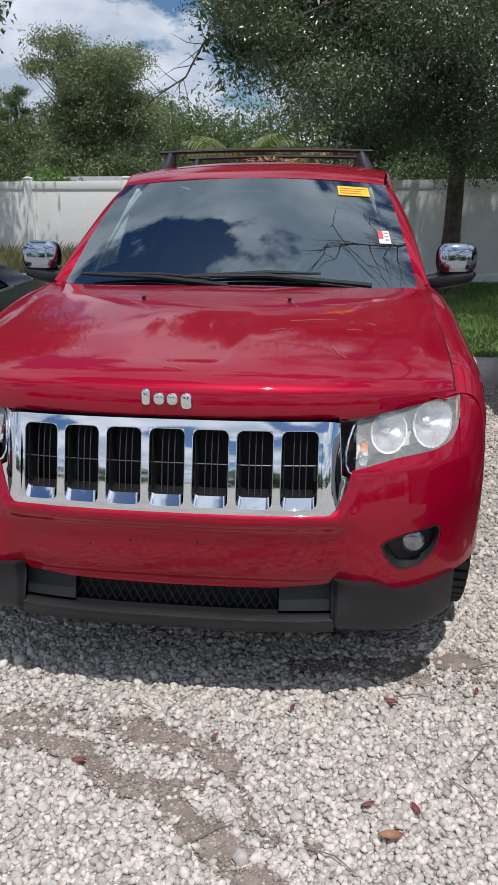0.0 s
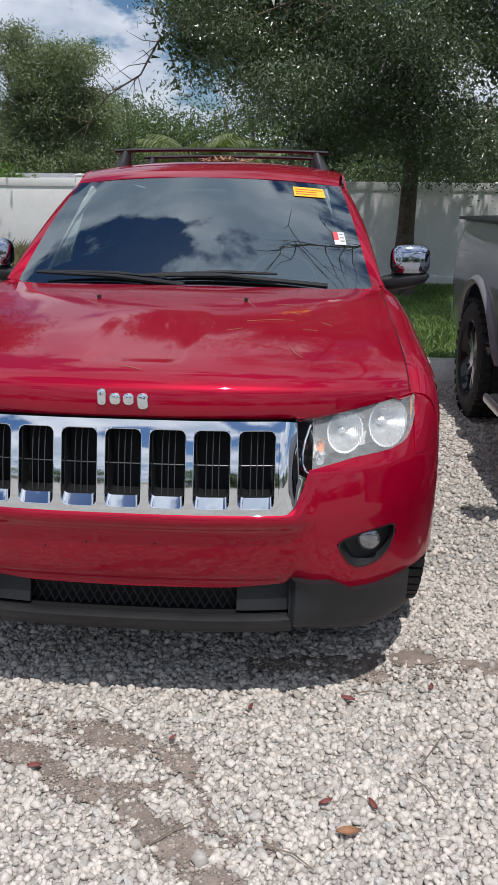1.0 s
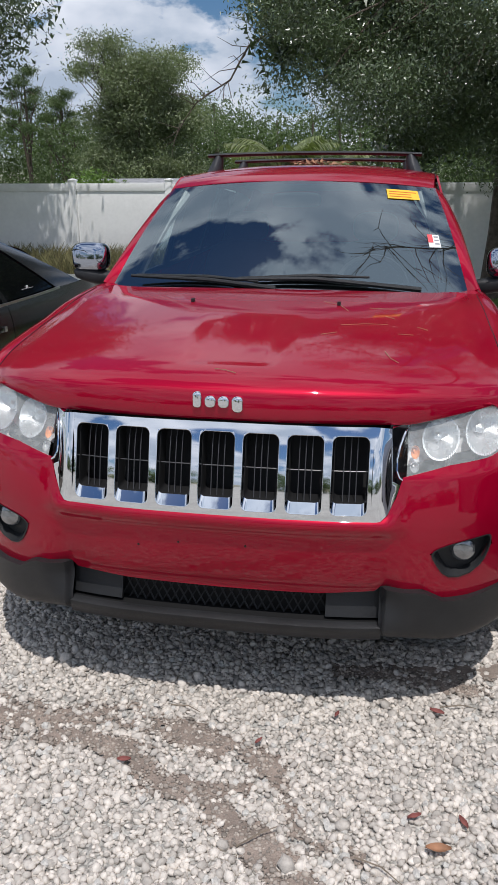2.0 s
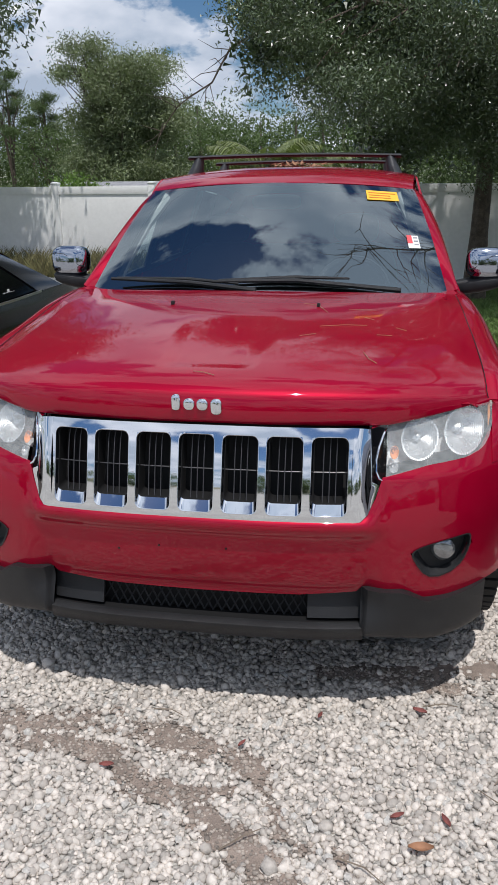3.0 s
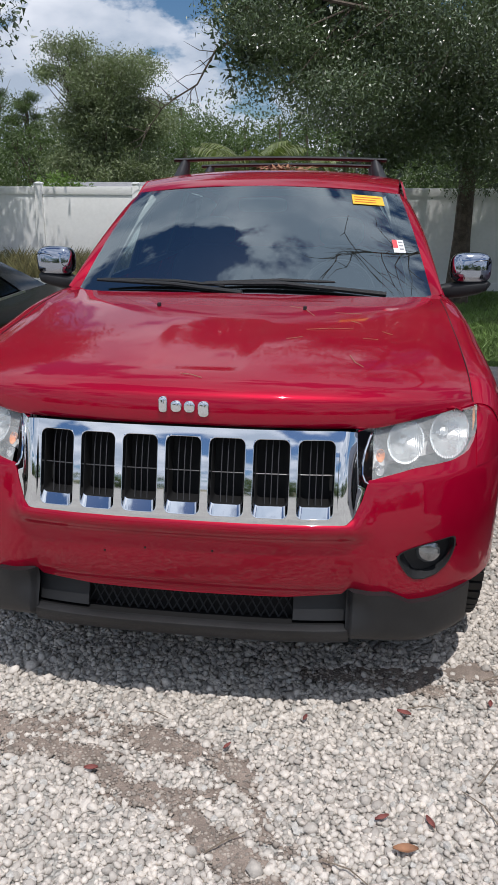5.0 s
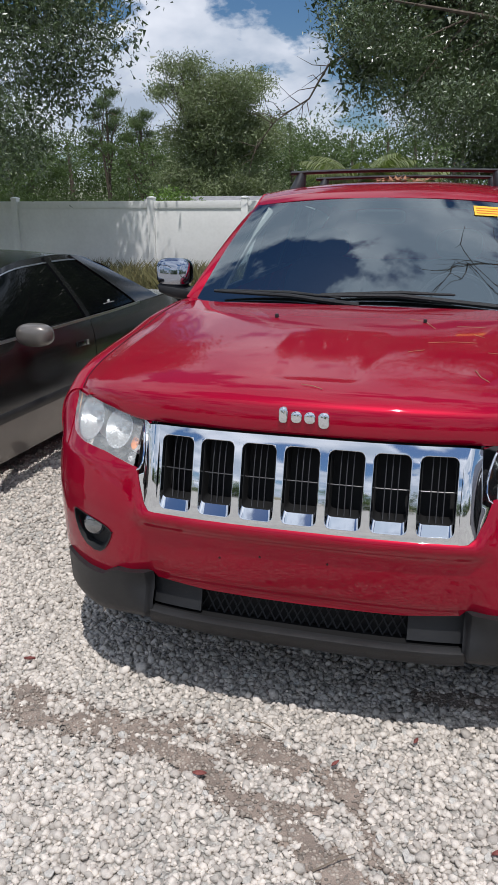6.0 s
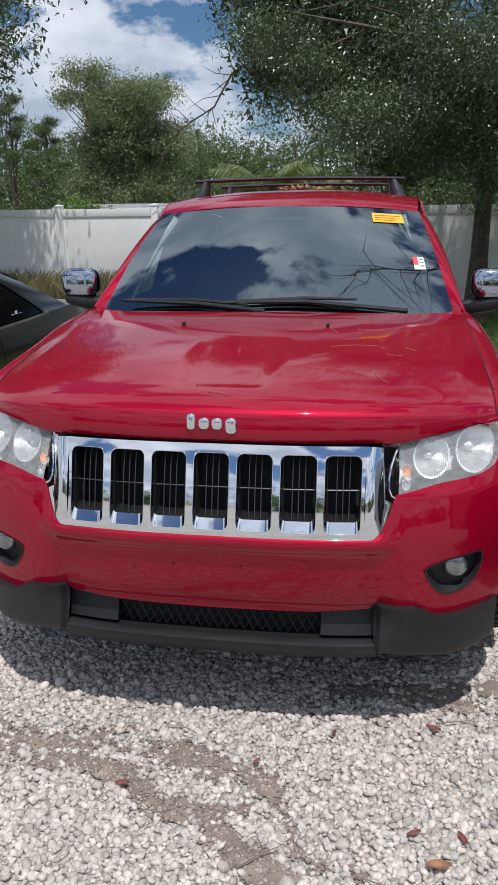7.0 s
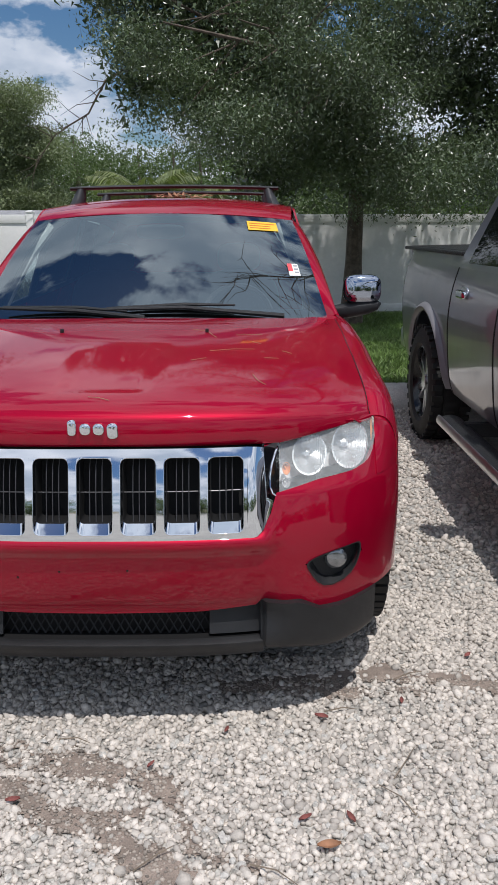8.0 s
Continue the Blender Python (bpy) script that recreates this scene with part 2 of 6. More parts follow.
def sheet(fn, us, vs, thick=0.0):
    """A curved panel fn(u, v) over a grid, given a thickness inwards."""
    bm = bmesh.new()
    rows = [[bm.verts.new(fn(u, v)) for v in vs] for u in us]
    for i in range(len(us) - 1):
        for j in range(len(vs) - 1):
            q = [rows[i][j], rows[i + 1][j], rows[i + 1][j + 1], rows[i][j + 1]]
            bm.faces.new(q)
    bmesh.ops.remove_doubles(bm, verts=bm.verts, dist=1e-5)
    if thick:
        bmesh.ops.recalc_face_normals(bm, faces=bm.faces)
        thicken(bm, thick)
    return bm


def steps(a, b, n):
    return [a + (b - a) * i / n for i in range(n + 1)]


def box(bm, x0, x1, y0, y1, z0, z1, bevel=0.0, turn=None):
    r = bmesh.ops.create_cube(bm, size=1)
    vs = r["verts"]
    m = Matrix.LocRotScale(((x0 + x1) / 2, (y0 + y1) / 2, (z0 + z1) / 2), None, (x1 - x0, y1 - y0, z1 - z0))
    bmesh.ops.transform(bm, matrix=(turn @ m) if turn else m, verts=vs)
    if bevel:
        es = list({e for v in vs for e in v.link_edges})
        bmesh.ops.bevel(bm, geom=es, offset=bevel, segments=2, affect="EDGES", profile=0.6)
    return vs


def boxed(*args, **kw):
    bm = bmesh.new()
    box(bm, *args, **kw)
    return bm


def tube(bm, pts, radii, sides=8):
    """A tapered tube along points."""
    pts = [Vector(p) for p in pts]
    rings = []
    for i, p in enumerate(pts):
        d = (pts[min(i + 1, len(pts) - 1)] - pts[max(i - 1, 0)]).normalized()
        a = d.orthogonal().normalized() if i == 0 else (rings[-1][1] - d * rings[-1][1].dot(d)).normalized()
        b = d.cross(a)
        r = radii[i] if isinstance(radii, (list, tuple)) else radii
        rings.append(([bm.verts.new(p + r * (math.cos(2 * math.pi * k / sides) * a + math.sin(2 * math.pi * k / sides) * b)) for k in range(sides)], a))
    for (ra, _), (rb, _) in zip(rings, rings[1:]):
        for k in range(sides):
            bm.faces.new((ra[k], ra[(k + 1) % sides], rb[(k + 1) % sides], rb[k]))
    bm.faces.new(rings[0][0])
    bm.faces.new(list(reversed(rings[-1][0])))
    return bm


def lathe(profile, centre, axis="x", n=40):
    """A turned body: profile of (along, radius)."""
    bm = bmesh.new()
    rings = []
    for a, r in profile:
        ring = []
        for k in range(n):
            c, s = math.cos(2 * math.pi * k / n), math.sin(2 * math.pi * k / n)
            p = {"x": (a, r * c, r * s), "y": (r * c, a, r * s), "z": (r * c, r * s, a)}[axis]
            ring.append(bm.verts.new(Vector(p) + Vector(centre)))
        rings.append(ring)
    for ra, rb in zip(rings, rings[1:]):
        for k in range(n):
            bm.faces.new((ra[k], ra[(k + 1) % n], rb[(k + 1) % n], rb[k]))
    return bm


def rounded(w, h, r, n=5, cx=0.0, cz=0.0):
    """A rounded rectangle as points (x, z)."""
    out = []
    for sx, sz, a0 in ((1, 1, 0), (-1, 1, 90), (-1, -1, 180), (1, -1, 270)):
        for k in range(n + 1):
            a = radians(a0 + 90 * k / n)
            out.append((cx + sx * (w / 2 - r) + r * math.cos(a), cz + sz * (h / 2 - r) + r * math.sin(a)))
    return out


def fast_mesh(name, verts, quads, material, parent=None, flat=True):
    """A mesh of many quads from arrays."""
    me = bpy.data.meshes.new(name)
    n, k = len(verts), quads.shape[1]
    me.vertices.add(n)
    me.vertices.foreach_set("co", np.asarray(verts, np.float32).ravel())
    me.loops.add(quads.size)
    me.loops.foreach_set("vertex_index", quads.astype(np.int32).ravel())
    me.polygons.add(len(quads))
    me.polygons.foreach_set("loop_start", np.arange(0, quads.size, k, dtype=np.int32))
    me.update(calc_edges=True)
    if flat:
        me.shade_flat()
    me.materials.append(material)
    ob = new(name, me)
    if parent is not None:
        ob.parent = parent
        ob.matrix_parent_inverse = parent.matrix_world.inverted()
    return ob


def set_coat(material, rough):
    material.node_tree.nodes["Principled BSDF"].inputs["Coat Roughness"].default_value = rough


set_coat(RED, 0.04)
set_coat(SEDAN_PAINT, 0.12)
TRIM_PALE = mat("pale_cabin_trim", (0.78, 0.79, 0.77), 0.7, 0, 0.1)


def fluted(material, scale, strength):
    """Upright moulded ribs on a reflector."""
    nt = material.node_tree
    tc = nt.nodes.new("ShaderNodeTexCoord")
    wave = nt.nodes.new("ShaderNodeTexWave")
    wave.inputs["Scale"].default_value = scale
    wave.inputs["Distortion"].default_value = 0.6
    bump = nt.nodes.new("ShaderNodeBump")
    bump.inputs["Strength"].default_value, bump.inputs["Distance"].default_value = strength, 0.004
    nt.links.new(tc.outputs["Object"], wave.inputs["Vector"])
    nt.links.new(wave.outputs["Fac"], bump.inputs["Height"])
    nt.links.new(bump.outputs[0], nt.nodes["Principled BSDF"].inputs["Normal"])


fluted(BOWL, 60.0, 0.35)


# ---- setting: ground, kerb, verge, fence ----
def curve(t, pts):
    """Catmull-Rom through (t, value, value...) rows."""
    n = len(pts)
    if t <= pts[0][0]:
        return pts[0][1:]
    if t >= pts[-1][0]:
        return pts[-1][1:]
    i = max(k for k in range(n - 1) if pts[k][0] <= t)
    a, b = pts[i], pts[i + 1]
    h = b[0] - a[0]
    s = (t - a[0]) / h
    out = []
    for c in range(1, len(a)):
        m0 = (b[c] - pts[i - 1][c]) / (b[0] - pts[i - 1][0]) if i > 0 else (b[c] - a[c]) / h
        m1 = (pts[i + 2][c] - a[c]) / (pts[i + 2][0] - a[0]) if i + 2 < n else (b[c] - a[c]) / h
        out.append((2 * s**3 - 3 * s**2 + 1) * a[c] + (s**3 - 2 * s**2 + s) * h * m0 + (3 * s**2 - 2 * s**3) * b[c] + (s**3 - s**2) * h * m1)
    return tuple(out)


def smooth(a, b, x):
    t = min(1, max(0, (x - a) / (b - a)))
    return t * t * (3 - 2 * t)


ground = tagged(part("ground", sheet(lambda u, v: (u, v, 0), [-400, -60, -20, -8, -4, 0, 4, 8, 20, 60, 400], [-400, -60, -20, -6, 0, 6, 20, 60, 400]), SOIL),
                "pale grey gravel ground with bare sandy streaks", "gravel", kind="structure")
FENCE_Y = 11.3
KERB_Y0, KERB_Y1, KERB_Z = 4.57, 4.87, 0.17
kerb_bm = bmesh.new()
for k in range(-10, 10):
    x0, x1 = k * 3.0 + 0.7, k * 3.0 + 3.69
    prof = [(KERB_Y0, -0.1), (KERB_Y0, 0.02), (KERB_Y0 + 0.015, 0.045), (KERB_Y0 + 0.12, KERB_Z - 0.02), (KERB_Y0 + 0.15, KERB_Z), (KERB_Y1, KERB_Z), (KERB_Y1, -0.1)]
    a = [kerb_bm.verts.new((x0, y, z)) for y, z in prof]
    b = [kerb_bm.verts.new((x1, y, z)) for y, z in prof]
    kerb_bm.faces.new(a)
    kerb_bm.faces.new(list(reversed(b)))
    for i in range(len(prof)):
        j = (i + 1) % len(prof)
        kerb_bm.faces.new((a[i], b[i], b[j], a[j]))
kerb = tagged(part("kerb", kerb_bm, CONCRETE), "weathered concrete kerb between gravel and grass", "kerb", kind="structure")


def lawn_z(x, y):
    return 0.13 + 0.015 * noise.noise((x * 0.9, y * 0.9, 0)) + 0.02 * smooth(9, 11, y) - 0.03 * smooth(4.9, 5.4, y)


verge = tagged(part("lawn", sheet(lambda u, v: (u, v, lawn_z(u, v)), steps(-40, 40, 60) , steps(KERB_Y1 - 0.005, 15, 30) + [25, 60, 200], 0), LAWN_SOIL),
               "green grass verge between kerb and fence", "grass", kind="structure")


FENCE_POSTS = [-19.67, -17.23, -14.79, -12.35, -9.91, -7.8, -5.03, -3.28, -1.71, -0.14, 2.30, 4.74, 7.18, 9.62, 12.06, 14.5]


def fence():
    f = thing("fence", (0, FENCE_Y, 0), "white vinyl privacy fence with square capped posts", "fence")
    post_bm = bmesh.new()
    box(post_bm, -0.06, 0.06, -0.06, 0.06, 0, 1.83, bevel=0.006)
    cap_bm = bmesh.new()
    box(cap_bm, -0.068, 0.068, -0.068, 0.068, 1.83, 1.852, bevel=0.004)
    bmesh.ops.create_cone(cap_bm, cap_ends=True, segments=4, radius1=0.09, radius2=0.03, depth=0.02,
                          matrix=Matrix.Translation((0, 0, 1.862)) @ Matrix.Rotation(radians(45), 4, "Z"))
    made = {}

    def place(name, key, x, build, parent, z=0.0):
        """One piece; alike pieces share their mesh."""
        if key not in made:
            ob = part(name, build(), VINYL, parent)
            made[key] = ob
            ob.location = (x, FENCE_Y, z)
            return ob
        ob = new(name, made[key].data)
        ob.parent, ob.matrix_parent_inverse = parent, made[key].matrix_parent_inverse
        ob.location = (x, FENCE_Y, z)
        return ob

    cap_mesh = None
    for x, x1 in zip(FENCE_POSTS, FENCE_POSTS[1:] + [16.94]):
        post = place("post", "post", x, lambda: post_bm, f)
        if cap_mesh is None:
            cap = part("post_cap", cap_bm, VINYL, post)
            cap_mesh = cap.data
        else:
            cap = new("post_cap", cap_mesh)
            cap.parent = post
        cap.matrix_parent_inverse = Matrix()
        w = round(x1 - x, 2)
        place("top_rail", ("top", w), x, lambda: boxed(0.062, w - 0.062, -0.028, 0.028, 1.66, 1.79, bevel=0.006), f)
        place("bottom_rail", ("low", w), x, lambda: boxed(0.062, w - 0.062, -0.028, 0.028, 0.16, 0.29, bevel=0.006), f)
        place("panel", ("panel", w), x, lambda: boxed(0.064, w - 0.064, -0.011, 0.011, 0.29, 1.66, bevel=0.003), f)
    return f


fence()


# ---- red suv ----
W_BODY, D_NOSE = 0.953, 0.46
Y_NOSE = [(0.20, 0.09), (0.29, 0.045), (0.34, 0.04), (0.42, 0.070), (0.47, 0.054), (0.52, 0.0412), (0.57, 0.0317), (0.615, 0.026), (0.645, 0.008), (0.66, 0.003), (0.675, 0.007), (0.692, 0.026), (0.80, 0.055), (0.92, 0.088), (1.0, 0.09)]


Y_SIDE = [(0.20, 0.09), (0.29, 0.055), (0.34, 0.046), (0.42, 0.0375), (0.47, 0.033), (0.56, 0.026), (0.615, 0.0225), (0.66, 0.0225), (0.70, 0.028), (0.75, 0.04), (0.80, 0.055), (0.92, 0.088), (1.0, 0.09)]


def plan(x):
    return D_NOSE * (1 - math.sqrt(max(0.0, 1 - min(1.0, abs(x) / W_BODY) ** 3)))


def nose(x, z):
    return lerp(curve(z, Y_NOSE)[0], curve(z, Y_SIDE)[0], smooth(0.47, 0.56, abs(x))) + plan(x) + 0.065 * smooth(0.475, 0.54, abs(x)) * min(1.1, max(0.0, (z - 0.79) / 0.14))


def inward(x, z, off):
    """A point off metres behind the nose's skin."""
    slope = (plan(x + 0.002) - plan(x - 0.002)) / 0.004
    k = off / math.sqrt(1 + slope * slope)
    return (x - slope * k, nose(x, z) + k, z)


def side_x(y):
    """Half width of the body at the front corner."""
    q = 1 - (y - 0.03) / D_NOSE
    return W_BODY if q <= 0 else W_BODY * (1 - min(1, q) ** 2) ** (1 / 3)


AXLE_F, AXLE_R, HUB_Z, ARCH_R = 0.93, 3.845, 0.385, 0.44


def arch(y, base):
    for a in (AXLE_F, AXLE_R):
        d = abs(y - a)
        if d < ARCH_R:
            return max(base, HUB_Z + math.sqrt(ARCH_R**2 - d * d))
    return base


def spread(a, b, n):
    """Stations from a to b, closer together towards b."""
    return [a + (b - a) * (1 - (1 - i / n) ** 1.8) for i in range(n + 1)]


BUMPER_LOW = [(0, 0.418), (0.3, 0.421), (0.462, 0.434), (0.476, 0.452), (0.49, 0.458), (0.60, 0.453), (0.66, 0.416), (0.73, 0.414), (0.85, 0.428), (0.972, 0.434)]
BUMPER_TOP = [(0, 0.686), (0.44, 0.684), (0.485, 0.70), (0.505, 0.74), (0.522, 0.796), (0.65, 0.819), (0.76, 0.827), (0.81, 0.842), (0.835, 0.874), (0.85, 0.89), (0.87, 0.86), (0.90, 0.835), (0.972, 0.83)]
FOG = [(0.618, 0.562, 0.570), (0.624, 0.548, 0.578), (0.637, 0.525, 0.585), (0.652, 0.503, 0.590), (0.672, 0.488, 0.595), (0.70, 0.484, 0.600), (0.735, 0.493, 0.605), (0.760, 0.512, 0.608), (0.773, 0.530, 0.609), (0.782, 0.552, 0.607), (0.787, 0.572, 0.598)]


def bumper_bm():
    bm = bmesh.new()
    fixed = [p[0] for p in FOG] + [0.462, 0.476, 0.485, 0.505, 0.522, 0.66]
    xs = sorted(fixed + [x for x in spread(0, 0.952, 90) if min(abs(x - q) for q in fixed) > 0.004])
    zs = steps(0, 1, 22)

    def col(x, lo, hi):
        return [bm.verts.new((x, nose(x, lerp(lo, hi, v)), lerp(lo, hi, v))) for v in zs]

    def quads(a, b):
        for i in range(len(a) - 1):
            bm.faces.new((a[i], b[i], b[i + 1], a[i + 1]))

    for sx in (1, -1):
        prev = None
        for x in xs:
            y = nose(x, 0.6)
            lo, hi = table(x, BUMPER_LOW), table(x, BUMPER_TOP)
            lo = max(lo, min(hi - 0.002, arch(y + 0.02, lo)))
            if FOG[0][0] <= x <= FOG[-1][0]:
                f0, f1 = table(x, [(p[0], p[1]) for p in FOG]), table(x, [(p[0], p[2]) for p in FOG])
            else:
                f0 = f1 = 0.57
            now = col(sx * x, lo, f0), col(sx * x, f1, hi)
            if prev:
                quads(prev[0], now[0])
                quads(prev[1], now[1])
            prev = now
    bmesh.ops.remove_doubles(bm, verts=bm.verts, dist=2e-4)
    bmesh.ops.recalc_face_normals(bm, faces=bm.faces)
    thicken(bm, 0.012)
    return bm


HOOD_C = [(0, 0.098, 0.937), (0.06, 0.086, 0.972), (0.12, 0.088, 1.0), (0.18, 0.108, 1.03), (0.25, 0.165, 1.056), (0.35, 0.28, 1.083), (0.5, 0.5, 1.118),
          (0.7, 0.8, 1.150), (0.85, 1.05, 1.166), (1, 1.31, 1.168)]
HOOD_E = [(0, 0.372, 0.958), (0.06, 0.372, 0.963), (0.12, 0.374, 0.968), (0.18, 0.38, 0.978), (0.25, 0.405, 0.998), (0.35, 0.50, 1.030), (0.5, 0.68, 1.065),
          (0.7, 0.90, 1.101), (0.85, 1.10, 1.137), (1, 1.327, 1.162)]
HOOD_LIP = [(0, 0.937), (0.3, 0.934), (0.54, 0.927), (0.66, 0.945), (0.76, 0.957), (0.83, 0.962)]


def hood_x(v):
    return table(v, [(0, 0.835), (0.2, 0.825), (0.6, 0.825), (1, 0.815)])


def hood_at(u, v):
    x = u * hood_x(v)
    yc, zc = curve(v, HOOD_C)
    ye, ze = curve(v, HOOD_E)
    edge = plan(hood_x(v))
    wy = (plan(x) / edge) ** 0.85
    wz = abs(u) ** 2.8
    y = lerp(yc, ye, wy)
    z = lerp(zc, ze, wz)
    z = lerp(table(abs(x), HOOD_LIP), z, smooth(0, 0.16, v))
    hw = lerp(0.112, 0.15, (y - 0.23) / 0.4)
    lift = -0.005 * smooth(hw + 0.02, hw, abs(x)) * smooth(0.215, 0.235, y) * smooth(0.8, 0.5, y)
    z += lift + 0.006 * smooth(0.62, 0.74, abs(x)) * smooth(0.3, 0.6, y) * (1 - smooth(0.74, 0.8, abs(x)))
    return Vector((x, y, z))


def panel_xz(bm, pts, off, depth):
    """A plate with an outline in x and z that follows the nose."""
    a = [bm.verts.new((x, nose(x, z) + off, z)) for x, z in pts]
    b = [bm.verts.new((x, nose(x, z) + off + depth, z)) for x, z in pts]
    n = len(pts)
    bm.faces.new(a)
    bm.faces.new(list(reversed(b)))
    for i in range(n):
        bm.faces.new((a[i], b[i], b[(i + 1) % n], a[(i + 1) % n]))


def grille_y(x, z):
    """The chrome plate's face: leaning back at the top, upright at its foot."""
    t = (z - 0.677) / 0.252
    return plan(x) + 0.014 + 0.252 * (0.06 * t + 0.2 * t * t)


def end_y(x, z):
    return lerp(grille_y(x, z), nose(x, z), smooth(0.455, 0.5, x))


SLOT_PITCH, SLOT_W = 0.125, 0.101


def slot_back(cx):
    """The slot's outline behind the chrome, with its foot raised by the sloping ledge."""
    out = []
    for x, z in rounded(SLOT_W - 0.009, 0.204, 0.014, 5, cx, 0.804):
        out.append((x, z + 0.024 * (1 - (z - 0.702) / 0.204)))
    return out


def grille_frame_bm():
    bm = bmesh.new()
    zlo, zhi = 0.677, 0.935
    for k in range(-3, 4):
        cx = k * SLOT_PITCH
        inner = rounded(SLOT_W, 0.212, 0.018, 5, cx, 0.804)
        back = slot_back(cx)
        n = len(inner)
        outer = []
        for q, (sx, sz) in enumerate(((1, 1), (-1, 1), (-1, -1), (1, -1))):
            ex, ez = cx + sx * SLOT_PITCH / 2, zhi if sz > 0 else zlo
            for i in range(6):
                x, z = inner[q * 6 + i]
                first = (ex, z) if q in (0, 2) else (x, ez)
                last = (x, ez) if q in (0, 2) else (ex, z)
                outer.append(first if i < 3 else (ex, ez) if i == 3 else last)
        mids = [[(lerp(a[0], b[0], f), lerp(a[1], b[1], f)) for a, b in zip(outer, inner)] for f in (0.4, 0.8, 0.92)]
        rings = []
        for pts, off in ((outer, -0.003), (mids[0], -0.003), (mids[1], -0.003), (mids[2], -0.0042), (inner, -0.0035), (inner, 0.001), (back, 0.011), (back, 0.014)):
            rings.append([bm.verts.new((x, grille_y(x, z) + off, z)) for x, z in pts])
        for ra, rb in zip(rings, rings[1:]):
            for i in range(n):
                bm.faces.new((ra[i], rb[i], rb[(i + 1) % n], ra[(i + 1) % n]))
    for sx in (1, -1):
        lo = [(0.4375, 0.677), (0.452, 0.6785), (0.465, 0.681), (0.484, 0.697), (0.493, 0.716), (0.512, 0.765)]
        hi = [(0.4375, 0.935), (0.452, 0.934), (0.465, 0.933), (0.484, 0.928), (0.493, 0.785), (0.512, 0.775)]
        grid = []
        for (x, z0), (_, z1) in zip(lo, hi):
            grid.append([bm.verts.new((sx * x, end_y(x, z) - 0.003 + 0.006 * max(0, x - 0.47) / 0.04, z)) for z in steps(z0, z1, 12)])
        for a, b in zip(grid, grid[1:]):
            for i in range(12):
                bm.faces.new((a[i], b[i], b[i + 1], a[i + 1]))
    bmesh.ops.remove_doubles(bm, verts=bm.verts, dist=3e-4)
    return bm


def plate_normals(me):
    """Let the flat of the plate shade as one clean curve."""
    out = []
    for v in me.vertices:
        x, y, z = v.co
        n = v.normal.copy()
        if abs(x) < 0.4377 and abs(y - grille_y(x, z) + 0.003) < 2e-4:
            gx = (grille_y(x + 0.001, z) - grille_y(x - 0.001, z)) / 0.002
            gz = (grille_y(x, z + 0.001) - grille_y(x, z - 0.001)) / 0.002
            n = Vector((gx, -1, gz)).normalized()
        out.append(n)
    me.normals_split_custom_set_from_vertices(out)


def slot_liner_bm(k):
    """The duct behind one slot, near-black to hold the shade inside it."""
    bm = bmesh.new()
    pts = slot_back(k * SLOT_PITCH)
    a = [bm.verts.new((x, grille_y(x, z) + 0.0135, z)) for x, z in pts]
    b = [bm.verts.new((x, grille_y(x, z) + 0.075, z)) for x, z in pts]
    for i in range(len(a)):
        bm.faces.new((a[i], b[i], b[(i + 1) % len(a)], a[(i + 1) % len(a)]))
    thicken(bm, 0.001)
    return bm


def grille_blade_bm(sx):
    bm = bmesh.new()
    out = [(0.486, 0.927), (0.540, 0.928), (0.522, 0.905), (0.503, 0.872), (0.494, 0.835), (0.489, 0.84), (0.487, 0.89)]
    panel_xz(bm, [(sx * x, z) for x, z in out], 0.004, 0.02)
    tube(bm, [(sx * x, nose(x, z) + 0.004, z) for x, z in [(0.536, 0.926), (0.524, 0.905), (0.51, 0.872), (0.503, 0.84), (0.503, 0.812), (0.511, 0.793), (0.523, 0.786)]], [0.002, 0.003, 0.0035, 0.0035, 0.0035, 0.004, 0.003], 8)
    return bm


LAMP_LOW = [(0.528, 0.797), (0.65, 0.82), (0.76, 0.828), (0.81, 0.842), (0.835, 0.872), (0.847, 0.92), (0.85, 0.95)]
LAMP_TOP = [(0.528, 0.924), (0.545, 0.926), (0.66, 0.944), (0.76, 0.955), (0.83, 0.96), (0.85, 0.955)]


def lamp_sheet(sx, off, inset, n=20, thick=0.0):
    def fn(x, v):
        z = lerp(table(x, LAMP_LOW) + inset, table(x, LAMP_TOP) - inset, v)
        px, py, pz = inward(x, z, off)
        return (sx * px, py, pz)
    return sheet(fn, steps(0.53 + inset, 0.846 - inset, n), steps(0, 1, 10), thick)


def bowl_bm(sx, x, z, r, off, deep, squash=1.0):
    """A reflector bowl that opens towards the front."""
    bm = bmesh.new()
    rings = []
    for k, (rr, d) in enumerate(((1.0, 0), (1.06, -0.004), (0.97, 0.002), (0.85, 0.35), (0.6, 0.75), (0.28, 1.0), (0.24, 0.55), (0.2, 0.5), (0.02, 0.45))):
        ring = []
        for i in range(28):
            a = 2 * math.pi * i / 28
            px, pz = x + r * rr * math.cos(a), z + r * rr * math.sin(a) * squash
            p = inward(px, pz, off + deep * d)
            ring.append(bm.verts.new((sx * p[0], p[1], p[2])))
        rings.append(ring)
    for ra, rb in zip(rings, rings[1:]):
        for i in range(28):
            bm.faces.new((ra[i], ra[(i + 1) % 28], rb[(i + 1) % 28], rb[i]))
    return bm


